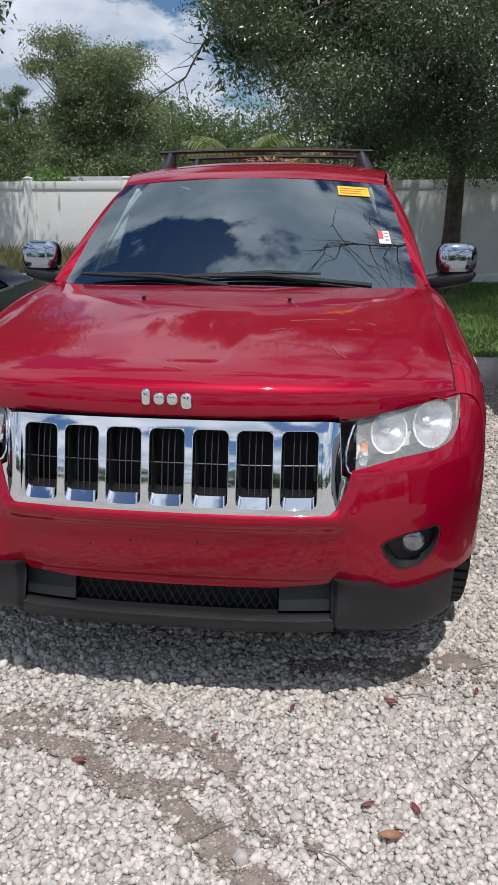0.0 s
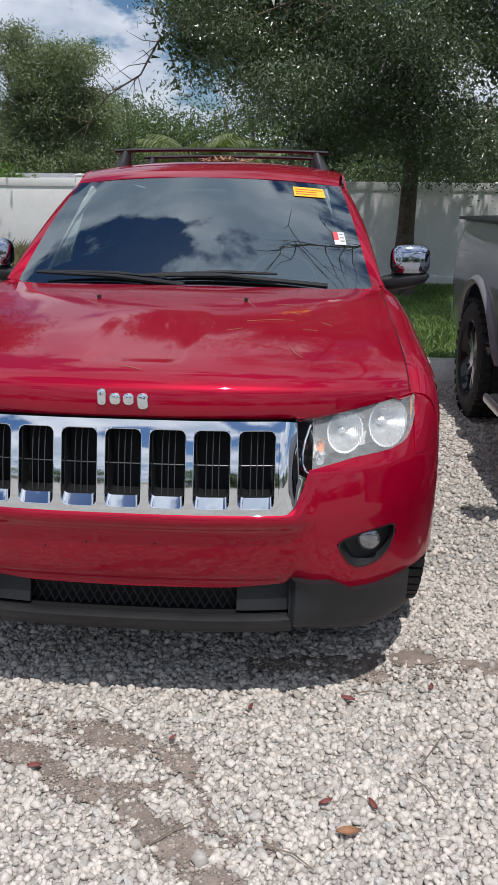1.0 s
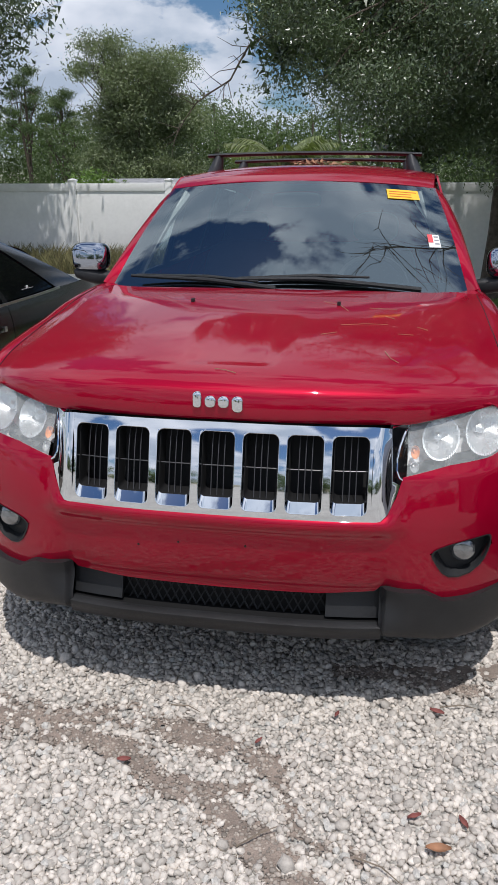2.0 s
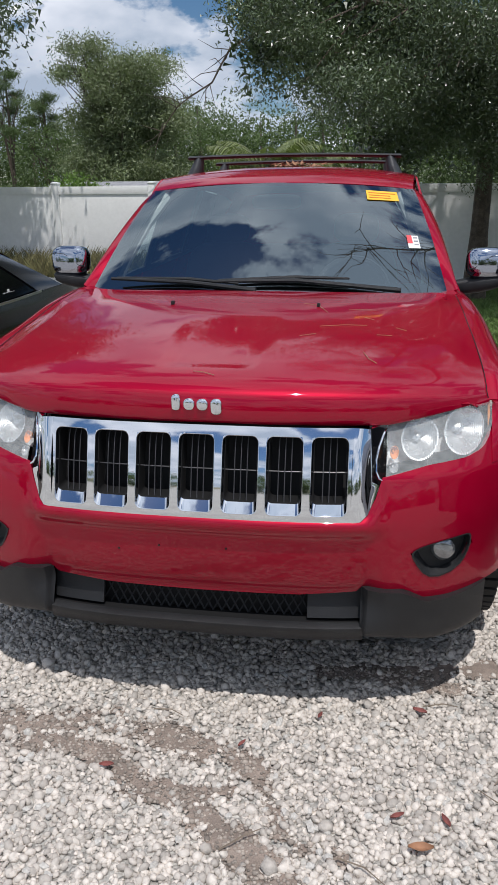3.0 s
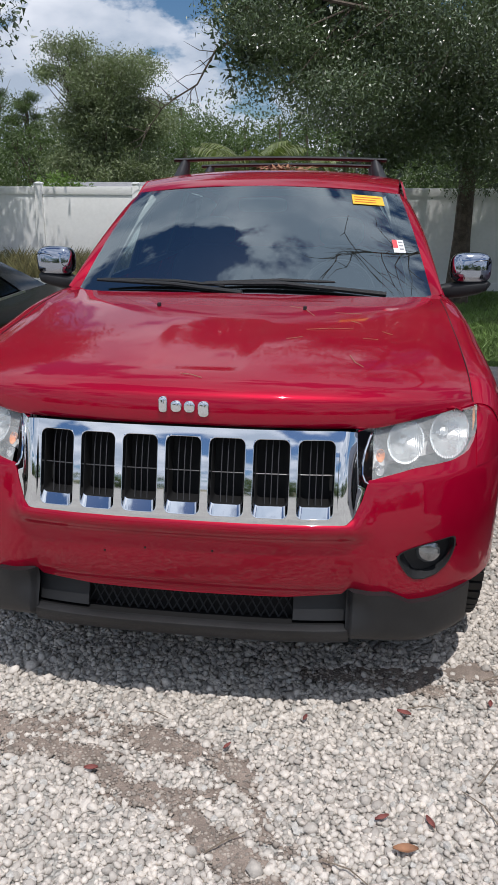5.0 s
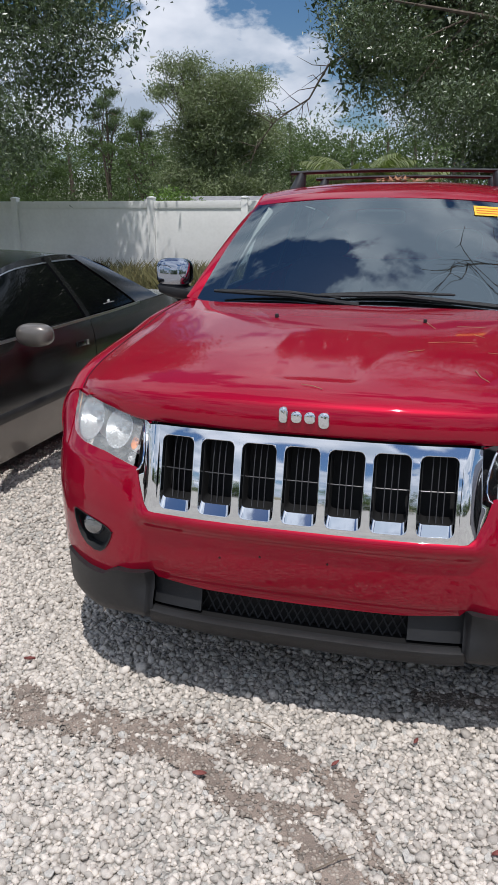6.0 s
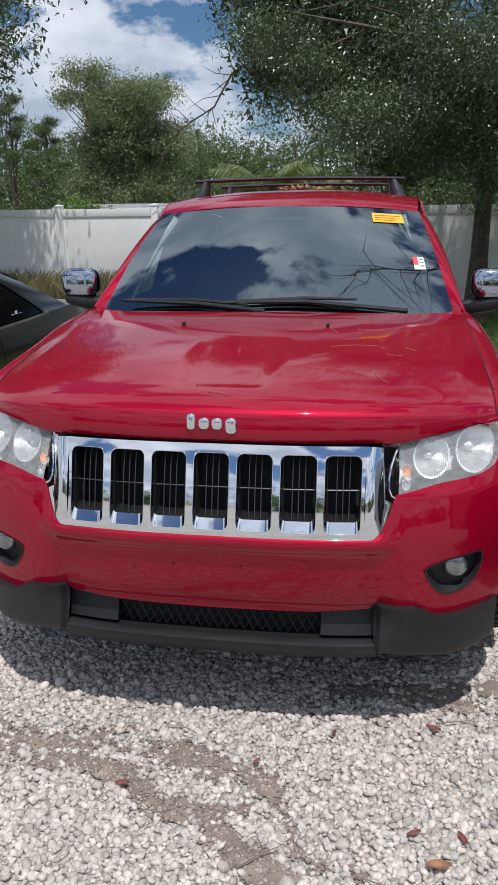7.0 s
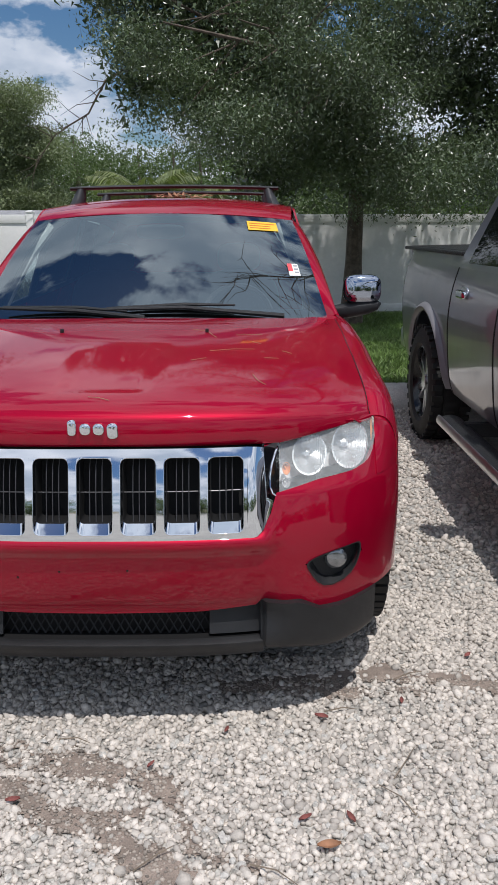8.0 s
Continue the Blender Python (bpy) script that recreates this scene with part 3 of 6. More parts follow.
def fender_bm(sx):
    def gap(y):
        return (table(y, [(0.38, 0.848), (0.5, 0.836), (0.8, 0.83), (1.2, 0.822), (1.52, 0.815)]),
                curve(y, [(0.38, 0.957), (0.43, 0.985), (0.5, 1.026), (0.68, 1.062), (0.9, 1.095), (1.1, 1.132), (1.33, 1.158), (1.55, 1.165)])[0])

    def fn(y, v):
        xo = side_x(y) + 0.014 * math.exp(-((y - AXLE_F) / 0.5) ** 2)
        xg, zg = gap(y)
        zs = 0.83
        zl = 0.74 if y < 0.5 else min(0.81, arch(y, 0.33))
        xo -= 0.012 * smooth(0.6, 0.5, y)
        if v <= 0.5:
            z = lerp(zl, zs, v * 2)
            return (sx * (xo - 0.025 * smooth(0.6, 0.33, z)), y, z)
        if v > 1:
            return (sx * (xg - 0.05), y, zg - 0.014)
        a = (v - 0.5) * math.pi
        return (sx * (xg + (xo - xg) * max(0.0, math.cos(a)) ** 0.8), y, zs + (zg - zs) * max(0.0, math.sin(a)) ** 0.9)
    ys = steps(0.385, 0.5, 6) + steps(0.52, 1.36, 40) + [1.42, 1.5]
    return sheet(fn, ys, steps(0, 1, 20) + [1.1], 0.004)


def fender_nose_bm(sx):
    """The strip between the headlamp's outer end and the fender."""
    def fn(t, w):
        a = math.pi / 2 * t
        xo = side_x(0.385) - 0.008
        f = Vector((0.845 + (xo - 0.845) * math.cos(a) ** 0.8, 0.387, 0.80 + 0.157 * math.sin(a) ** 0.9))
        z = f.z
        q = Vector((0.843, nose(0.843, z) - 0.004, z))
        p = q.lerp(f, w)
        return (sx * p.x, p.y - 0.012 * math.sin(math.pi * w), p.z)
    return sheet(fn, steps(0, 0.999, 12), steps(0, 1, 6), 0.006)


def ws_at(u, v):
    x = u * lerp(0.802, 0.667, v)
    y = lerp(1.37 + 0.11 * u * u, 2.0 + 0.11 * u * u, v)
    z = lerp(1.148, 1.622 - 0.036 * u * u, v) + 0.025 * math.sin(math.pi * v)
    return Vector((x, y, z))


ROOF_C = [(1.99, 1.617), (2.06, 1.648), (2.3, 1.693), (2.7, 1.722), (3.2, 1.728), (3.9, 1.71), (4.4, 1.67), (4.62, 1.62)]


def roof_at(u, v):
    y = lerp(1.995 + 0.11 * u * u, 4.62 - 0.05 * u * u, v)
    x = u * table(y, [(2.0, 0.655), (2.12, 0.66), (2.35, 0.676), (2.6, 0.686), (3.5, 0.69), (4.6, 0.64)])
    yy = y - 0.11 * u * u * (1 - v)
    z = curve(yy, ROOF_C)[0] - lerp(0.034, 0.048, smooth(0, 0.3, v)) * abs(u) ** 2.6
    return Vector((x, y, z))


PILLAR = [(0, 0.845, 1.47, 1.168), (0.33, 0.818, 1.75, 1.30), (0.6, 0.782, 1.97, 1.42), (0.85, 0.716, 2.14, 1.55), (1, 0.670, 2.19, 1.592)]


def pillar_bm(sx):
    def fn(v, w):
        a = ws_at(1, min(1, v * 1.02))
        b = Vector(curve(v, PILLAR))
        p = a.lerp(b, w)
        bulge = 0.018 * math.sin(math.pi * w) * (1 - v ** 3)
        return (sx * (p.x + bulge * 0.6), p.y - bulge * 0.7, p.z + bulge * 0.5)
    return sheet(fn, steps(0, 1, 24), steps(0, 1, 8), 0.015)


def belt(y):
    return table(y, [(1.5, 1.12), (2.5, 1.14), (4.6, 1.2)])


def flank_x(y, z):
    """Half width of the doors."""
    taper = 0.05 * smooth(3.9, 4.8, y)
    return 0.962 - taper + 0.018 * math.exp(-((y - AXLE_R) / 0.5) ** 2) - 0.035 * smooth(0.6, 0.33, z) - 0.085 * smooth(0.85, 1.22, z) ** 1.5


def flank_bm(sx, y0, y1, n):
    def fn(y, v):
        z = lerp(arch(y, 0.33), belt(y), v)
        return (sx * flank_x(y, z), y, z)
    return sheet(fn, steps(y0, y1, n), steps(0, 1, 16), 0.012)


def greenhouse_x(y, z):
    zt = curve(y, ROOF_C)[0] - 0.05
    t = (z - belt(y)) / max(0.05, zt - belt(y))
    return lerp(flank_x(y, belt(y)) - 0.004, 0.668, smooth(-0.5, 1.4, t) * 1.12 - 0.1)


def side_window_bm(sx, pts):
    bm = bmesh.new()
    ring = [bm.verts.new((sx * (greenhouse_x(y, z) + 0.004), y, z)) for y, z in pts]
    bm.faces.new(ring)
    bmesh.ops.recalc_face_normals(bm, faces=bm.faces)
    bmesh.ops.solidify(bm, geom=list(bm.faces), thickness=0.006)
    return bm


def greenhouse_bm(sx):
    """Door frames and pillars above the belt, with the glass laid over them."""
    def fn(y, v):
        zt = max(belt(y) + 0.005, min(curve(y, ROOF_C)[0] - 0.05, belt(y) + (y - 1.5) * 0.63))
        z = lerp(belt(y), zt, v)
        return (sx * greenhouse_x(y, z), y, z)
    return [sheet(fn, steps(1.5, 4.55, 40), steps(0.88, 1, 3), 0.01), sheet(fn, steps(1.5, 4.55, 40), steps(0, 0.06, 2), 0.01)] + [
        sheet(fn, steps(a, b, 4), steps(0.06, 0.88, 6), 0.01) for a, b in ((1.5, 1.74), (2.49, 2.61), (3.41, 3.51), (4.05, 4.55))]


def wheel(parent, x, y, z, r, width, face, tread_blocks=0, alloy=None, spokes=5, rim_paint=None):
    """A wheel: tyre with grooves, rim with spokes, facing the side `face`."""
    h = width / 2
    ty = part("tyre", lathe([(-h * 0.8, r * 0.62), (-h, r * 0.7), (-h, r * 0.88), (-h * 0.82, r * 0.985), (-h * 0.5, r), (-h * 0.48, r * 0.975), (-h * 0.4, r * 0.975), (-h * 0.38, r),
                             (h * 0.38, r), (h * 0.4, r * 0.975), (h * 0.48, r * 0.975), (h * 0.5, r), (h * 0.82, r * 0.985), (h, r * 0.88), (h, r * 0.7), (h * 0.8, r * 0.62)], (x, y, z), "x", 56), RUBBER, parent)
    if tread_blocks:
        bm = bmesh.new()
        for k in range(tread_blocks):
            a = 2 * math.pi * k / tread_blocks
            for j, o in ((-0.72, 0.0), (0.0, 0.5), (0.72, 0.0)):
                aa = a + o * 2 * math.pi / tread_blocks
                m = Matrix.Translation((x + j * h, y, z)) @ Matrix.Rotation(aa, 4, "X") @ Matrix.Translation((0, 0, r * 0.995))
                box(bm, -h * 0.26, h * 0.26, -r * 0.045, r * 0.045, -0.012, 0.012, turn=m)
        part("tread", bm, RUBBER, ty)
    rim = part("rim", lathe([(-h * 0.75, r * 0.6), (-h * 0.75, r * 0.64), (h * 0.85, r * 0.66), (h * 0.9, r * 0.62), (h * 0.6, r * 0.58), (-h * 0.2, r * 0.55), (-h * 0.2, 0.02)] if face > 0 else
                            [(h * 0.75, r * 0.6), (h * 0.75, r * 0.64), (-h * 0.85, r * 0.66), (-h * 0.9, r * 0.62), (-h * 0.6, r * 0.58), (h * 0.2, r * 0.55), (h * 0.2, 0.02)], (x, y, z), "x", 40),
               rim_paint or (BLACK_GLOSS if tread_blocks else ALLOY), ty)
    bm = bmesh.new()
    for k in range(spokes):
        m = Matrix.Translation((x, y, z)) @ Matrix.Rotation(2 * math.pi * k / spokes, 4, "X")
        for side in (-1, 1):
            mm = m @ Matrix.Rotation(side * 0.16, 4, "X")
            box(bm, face * h * 0.55 - 0.012, face * h * 0.55 + 0.018, -0.016, 0.016, r * 0.1, r * 0.6, bevel=0.004, turn=mm)
    bmesh.ops.create_cone(bm, cap_ends=True, segments=20, radius1=r * 0.14, radius2=r * 0.12, depth=0.05,
                          matrix=Matrix.Translation((x + face * h * 0.58, y, z)) @ Matrix.Rotation(radians(90), 4, "Y"))
    part("spokes", bm, alloy or ALLOY, rim)
    return ty


def mirror_base_bm(sx):
    """The foot of a door mirror, a wedge that grows out of the door."""
    rows = [(0.855, 0.03, 1.152, 0.032), (0.90, 0.042, 1.158, 0.036), (0.96, 0.056, 1.168, 0.038), (1.02, 0.058, 1.178, 0.034), (1.06, 0.048, 1.186, 0.025), (1.08, 0.012, 1.192, 0.005)]

    def fn(i, a):
        x, ry, z, rz = rows[i]
        c, s = math.cos(a), math.sin(a)
        return (sx * x, 1.705 + ry * math.copysign(abs(c) ** 0.7, c), z + rz * math.copysign(abs(s) ** 0.7, s))
    return sheet(fn, list(range(6)), steps(0, 2 * math.pi, 24))


def blob_bm(centre, size, power=3.5, n=18):
    """A rounded block (superellipsoid)."""
    bm = bmesh.new()
    c, (a, b, d) = Vector(centre), size
    sp = lambda v: math.copysign(abs(v) ** (2 / power), v)
    def fn(u, v):
        cu, su, cv, sv = math.cos(u), math.sin(u), math.cos(v), math.sin(v)
        return c + Vector((a * sp(cv) * sp(cu), b * sp(cv) * sp(su), d * sp(sv)))
    bm.free()
    return sheet(fn, steps(-math.pi, math.pi, n * 2), steps(-math.pi / 2, math.pi / 2, n))


def suv():
    car = thing("suv", (0, 2.3, 0), "dark red suv with chrome seven-slot grille on gravel", "car")
    part("front_bumper", bumper_bm(), RED, car)
    hood = part("hood", sheet(lambda u, v: hood_at(u, v), steps(-1, 1, 72), steps(0, 0.3, 26) + steps(0.3, 1, 34)[1:], 0.012), RED, car)
    for sx in (1, -1):
        part("fender", fender_bm(sx), RED, car)
        part("windshield_pillar", pillar_bm(sx), RED, car)
        part("fender_nose", fender_nose_bm(sx), RED, car)
    for sx in (1, -1):
        edge = [hood_at(sx, v) + Vector((sx * 0.002, 0, 0.001)) for v in steps(0.1, 0.99, 40)]
        part("hood_gap", tube(bmesh.new(), edge, 0.0016, 5), BLACK_SHADE, car)
    # grille
    frame_ob = part("grille", grille_frame_bm(), CHROME, car, "chrome grille with seven upright slots", angle=62)
    plate_normals(frame_ob.data)
    for sx in (1, -1):
        part("wing_trim", grille_blade_bm(sx), CHROME, frame_ob)
        bm = bmesh.new()
        panel_xz(bm, [(sx * x, z) for x, z in [(0.480, 0.93), (0.540, 0.93), (0.53, 0.78), (0.505, 0.76), (0.486, 0.79)]], 0.024, 0.01)
        part("wing_recess", bm, BLACK_GLOSS, frame_ob)
    # Backing sheet behind the slots, its depth of shade given by near-black colour.
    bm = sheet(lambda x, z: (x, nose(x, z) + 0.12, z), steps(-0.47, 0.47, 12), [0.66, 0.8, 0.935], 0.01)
    part("radiator", bm, BLACK_SHADE, car)
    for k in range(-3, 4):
        part("slot_liner", slot_liner_bm(k), BLACK_SHADE, frame_ob)
        for j in (-1, 0, 1):
            x = k * SLOT_PITCH + j * 0.018
            bm = bmesh.new()
            pts = [(x, grille_y(x, 0.709) + 0.016, 0.709), (x, grille_y(x, 0.72) + 0.024, 0.72)] + [(x, grille_y(x, z) + 0.026, z) for z in (0.76, 0.8, 0.84, 0.88)] + [(x, grille_y(x, 0.9) + 0.034, 0.9)]
            tube(bm, pts, [0.0014, 0.0014, 0.0014, 0.0014, 0.0014, 0.0014, 0.001], 6)
            part("grille_bar", bm, FIN, frame_ob)
        bm = bmesh.new()
        tube(bm, [(x, grille_y(x, 0.808) + 0.034, 0.808) for x in steps(k * SLOT_PITCH - 0.046, k * SLOT_PITCH + 0.046, 4)], 0.0018, 6)
        part("grille_bar", bm, FIN, frame_ob)
    # badge, as plain chrome shapes
    badge = part("badge", badge_bm(), CHROME, hood, "chrome badge")
    # headlamps
    for sx in (1, -1):
        lamp = part("headlamp", lamp_sheet(sx, 0.07, 0.002, thick=0.01), HAZE, car, "hazed clear headlamp")
        part("low_beam", bowl_bm(sx, 0.765, 0.892, 0.06, 0.012, 0.05), BOWL, lamp)
        part("high_beam", bowl_bm(sx, 0.63, 0.882, 0.052, 0.012, 0.045), BOWL, lamp)
        part("turn_signal", bowl_bm(sx, 0.557, 0.85, 0.012, 0.014, 0.02, 1.3), AMBER, lamp)
        part("side_marker", bowl_bm(sx, 0.556, 0.815, 0.012, 0.012, 0.02), BOWL, lamp)
        part("amber_edge", sheet(lambda x, v: (lambda p: (sx * p[0], p[1], p[2]))(inward(x, lerp(table(x, LAMP_LOW) + 0.004, table(x, LAMP_TOP) - 0.004, v), 0.008)), [0.838, 0.8415, 0.845], steps(0, 1, 6), 0.002), AMBER, lamp)
        ln = part("lens", lamp_sheet(sx, -0.003, 0.0), LENS, lamp, face=Vector((0, -1, 0)))
        ln.visible_shadow = False
        # fog lamp pocket
        def ring_pts(k, off, grow):
            cx, cz = 0.712, 0.555
            lo = [(p[0], p[1]) for p in FOG]
            hi = [(p[0], p[2]) for p in reversed(FOG)]
            pts = lo + hi
            return [(cx + (x - cx) * grow, cz + (z - cz) * grow, off) for x, z in pts]
        bm = bmesh.new()
        rings = []
        for off, grow in ((-0.003, 1.03), (-0.003, 0.97), (0.035, 0.82), (0.042, 0.02)):
            rings.append([bm.verts.new((sx * x, nose(x, z) + o, z)) for x, z, o in ring_pts(0, off, grow)])
        for ra, rb in zip(rings, rings[1:]):
            for i in range(len(ra)):
                bm.faces.new((ra[i], ra[(i + 1) % len(ra)], rb[(i + 1) % len(ra)], rb[i]))
        fog = part("fog_lamp", bm, BLACK, car, "round fog lamp in a black pocket")
        part("bulb_glass", lathe([(0.0, 0.001), (0.002, 0.02), (0.006, 0.031), (0.012, 0.036), (0.05, 0.037)], (sx * 0.707, nose(0.707, 0.562) + 0.01, 0.562), "y", 24), FOG_GLASS, fog)
    # black lower fascia
    SKIRT_TOP = BUMPER_LOW
    SKIRT_LOW = [(0.476, 0.282), (0.55, 0.262), (0.70, 0.235), (0.80, 0.245), (0.905, 0.27)]
    for sx in (1, -1):
        def fn(x, v, sx=sx):
            z = lerp(table(x, SKIRT_LOW), table(x, SKIRT_TOP) + 0.002, v)
            y = nose(x, z) - 0.028 * smooth(0.476, 0.496, x) * smooth(0.0, 0.12, v) * (1 - 0.5 * smooth(0.7, 0.9, x)) + 0.03 * (1 - smooth(0.0, 0.3, v))
            if v > 1:
                z, y = table(x, SKIRT_TOP), nose(x, table(x, SKIRT_TOP)) + 0.02
            return (sx * x, y, z)
        part("lower_corner", sheet(fn, [0.476, 0.481, 0.486, 0.491, 0.496] + spread(0.51, 0.85, 22), steps(0, 1, 12) + [1.1], 0.008), BLACK, car, angle=28)
    part("lower_lip", sheet(lambda x, v: (x, nose(x, 0.31) - 0.012 * smooth(0, 0.75, v) + 0.03 * smooth(0.8, 1, v) + 0.004, lerp(0.284, 0.334, min(1, v * 1.12))), steps(-0.486, 0.486, 24), steps(0, 1, 10), 0.02), BLACK, car)
    # Near-black sheet behind the mesh, shade of the opening painted in.
    part("lower_intake", sheet(lambda x, v: (x, nose(x, 0.37) + 0.08, lerp(0.33, 0.44, v)), steps(-0.486, 0.486, 16), steps(0, 1, 3), 0.01), BLACK_SHADE, car)
    for sx in (1, -1):
        part("intake_blank", sheet(lambda x, z: (sx * x, nose(x, z) + 0.046, z), steps(0.318, 0.484, 5), [0.336, 0.38, 0.44], 0.01), BLACK, car)
    bm = bmesh.new()
    n = 23
    pitch = 0.632 / n
    for k in range(-2, n + 2):
        for lean in (1, -1):
            x0 = -0.316 + (k + 0.5) * pitch - lean * 0.0275
            x1 = x0 + lean * 0.055
            if min(x0, x1) < -0.33 or max(x0, x1) > 0.33:
                continue
            tube(bm, [(x0, nose(x0, 0.37) + 0.052, 0.332), (x1, nose(x1, 0.42) + 0.052, 0.428)], 0.0024, 5)
    part("mesh_grille", bm, BLACK, car)
    # glass, cowl, roof
    part("cowl", sheet(lambda u, v: (u * 0.79, lerp(1.27 + 0.06 * u * u, 1.42 + 0.1 * u * u, v), lerp(1.14, 1.138, v) - 0.008 * math.sin(math.pi * v)), steps(-1, 1, 20), steps(0, 1, 5), 0.01), BLACK, car)
    ws = part("windshield", sheet(lambda u, v: ws_at(u, v), steps(-1, 1, 36), steps(0, 1, 20)), GLASS, car, "raked windshield that mirrors clouds", face=Vector((0, -0.6, 0.8)))
    ws.visible_shadow = False
    def frit(u, v):
        return ws_at(u, v) + Vector((0, 0.006, -0.006))
    part("windshield_band", sheet(frit, steps(-1, 1, 30), steps(0, 0.085, 3)), BLACK_GLOSS, ws)
    for sx in (1, -1):
        part("windshield_band", sheet(lambda u, v: frit(sx * u, v), steps(lerp(0.9, 0.9, 0), 1.0, 3), steps(0, 1, 16)), BLACK_GLOSS, ws)
    part("roof", sheet(lambda u, v: roof_at(u, v), steps(-1, 1, 40), steps(0, 1, 50), 0.015), RED, car)
    for sx in (1, -1):
        edge = [roof_at(sx * 1.0, v) + Vector((sx * 0.004, 0, -0.006)) for v in steps(0, 1, 40)]
        part("roof_moulding", tube(bmesh.new(), edge[3:], [0.001, 0.002, 0.004, 0.005] + [0.007] * 34, 6), BLACK, car)
        part("roof_side", sheet(lambda v, w: roof_at(sx, v).lerp(Vector((sx * (0.682 + 0.006 * w), roof_at(sx, v).y + 0.02 * w, roof_at(sx, v).z - 0.075)), w), steps(0, 1, 30), steps(0, 1, 4), 0.006), RED, car)
        for i, bm in enumerate(greenhouse_bm(sx)):
            part("side_frame", bm, BLACK if i else RED, car)
        part("side_window", side_window_bm(sx, [(1.72, 1.15), (2.5, 1.165), (2.5, 1.60), (2.28, 1.575)]), SIDE_GLASS, car).visible_shadow = False
        part("side_window", side_window_bm(sx, [(2.6, 1.165), (3.42, 1.185), (3.42, 1.61), (2.6, 1.61)]), TINT, car).visible_shadow = False
        part("side_window", side_window_bm(sx, [(3.5, 1.19), (4.25, 1.21), (4.05, 1.58), (3.5, 1.61)]), TINT, car).visible_shadow = False
        for y0, y1, nm in ((1.505, 2.545, "front_door"), (2.555, 3.40, "rear_door")):
            d = part(nm, flank_bm(sx, y0, y1, 16), RED, car)
            part("handle", boxed(sx * 0.955 - 0.025, sx * 0.955 + 0.025, y1 - 0.24, y1 - 0.06, 0.98, 1.015, bevel=0.01), CHROME, d)
        part("rear_quarter", flank_bm(sx, 3.41, 4.70, 30), RED, car)
        part("sill", boxed(sx * 0.90 - 0.03, sx * 0.90 + 0.03, 1.4, 3.38, 0.28, 0.36, bevel=0.015), BLACK, car)
        for ya, yf in ((AXLE_F, 0.0), (AXLE_R, 0.0)):
            def flare(a, w, sx=sx, ya=ya):
                r = ARCH_R + 0.035 * w
                y, z = ya + r * math.cos(a), HUB_Z + r * math.sin(a)
                xo = (side_x(y) if y < 1.5 else flank_x(y, z)) + 0.018 * math.exp(-((y - ya) / 0.5) ** 2)
                return (sx * (xo + 0.012 * math.sin(math.pi * w) - (0.025 * smooth(0.6, 0.33, z) if y < 1.5 else 0)), y, z)
            part("wheel_arch_trim", sheet(flare, steps(0.02, math.pi * (0.7 if ya < 2 else 0.98), 30), steps(-0.3, 1, 5), 0.01), RED, car)
            wheel(car, sx * 0.832, ya, HUB_Z, 0.386, 0.255, sx, tread_blocks=52, rim_paint=ALLOY)
        # mirrors
        tilt = dict(cent=(0, 1.70, 1.262), matrix=Matrix.Rotation(radians(-3), 3, "X"))
        bm = blob_bm((sx * 0.986, 1.70, 1.262), (0.09, 0.06, 0.07), 3.4)
        bmesh.ops.rotate(bm, verts=bm.verts, **tilt)
        mr = part("door_mirror", bm, CHROME_CAP_DIM, car, "chrome-capped door mirror")
        part("mirror_base", mirror_base_bm(sx), BLACK, mr)
        seam = [(0.905, 1.236), (0.93, 1.24), (0.96, 1.27), (1.0, 1.292), (1.05, 1.298), (1.066, 1.29)]
        bm = bmesh.new()
        tube(bm, [(sx * x, 1.641 + 0.006 * abs(x - 0.986) / 0.09, z) for x, z in seam], 0.0022, 5)
        bmesh.ops.rotate(bm, verts=bm.verts, **tilt)
        part("cap_seam", bm, BLACK_GLOSS, mr)
    part("tailgate", sheet(lambda u, v: (u * lerp(0.9, 0.62, smooth(0.5, 1, v)), 4.72 - 0.08 * u * u - 0.12 * smooth(0.5, 1, v), lerp(0.4, 1.62, v)), steps(-1, 1, 24), steps(0, 1, 16), 0.02), RED, car)
    for sx in (1, -1):
        part("rear_pillar", sheet(lambda u, v: (sx * lerp(0.9, 0.56, smooth(0, 1, v) * 0.85 + 0.15 * u), lerp(4.3, 4.66, u) - 0.06 * v, lerp(1.12, 1.62, v)), steps(0, 1, 6), steps(0, 1, 10), 0.012), RED, car)
    part("rear_bumper", sheet(lambda u, v: (u * 0.93, 4.80 - 0.2 * abs(u) ** 3, lerp(0.35, 0.72, v)), steps(-1, 1, 24), steps(0, 1, 6), 0.03), RED, car)
    part("rear_window", sheet(lambda u, v: (u * lerp(0.72, 0.58, v), lerp(4.725, 4.64, v) - 0.08 * u * u, lerp(1.15, 1.55, v)), steps(-1, 1, 12), steps(0, 1, 6), 0.006), TINT, car)
    part("underbody", boxed(-0.8, 0.8, 0.2, 4.6, 0.3, 0.4, bevel=0.02), BLACK_SHADE, car)
    part("splash_shield", sheet(lambda x, v: (x, lerp(nose(x, 0.35) + 0.02, 0.6, v), 0.328), steps(-0.84, 0.84, 20), steps(0, 1, 4), 0.01), BLACK_SHADE, car)
    part("engine_bay", boxed(-0.48, 0.48, 0.26, 1.3, 0.4, 0.9, bevel=0.03), BLACK_SHADE, car)
    part("floor_pan", boxed(-0.86, 0.86, 1.35, 4.6, 0.4, 0.45), CABIN, car)
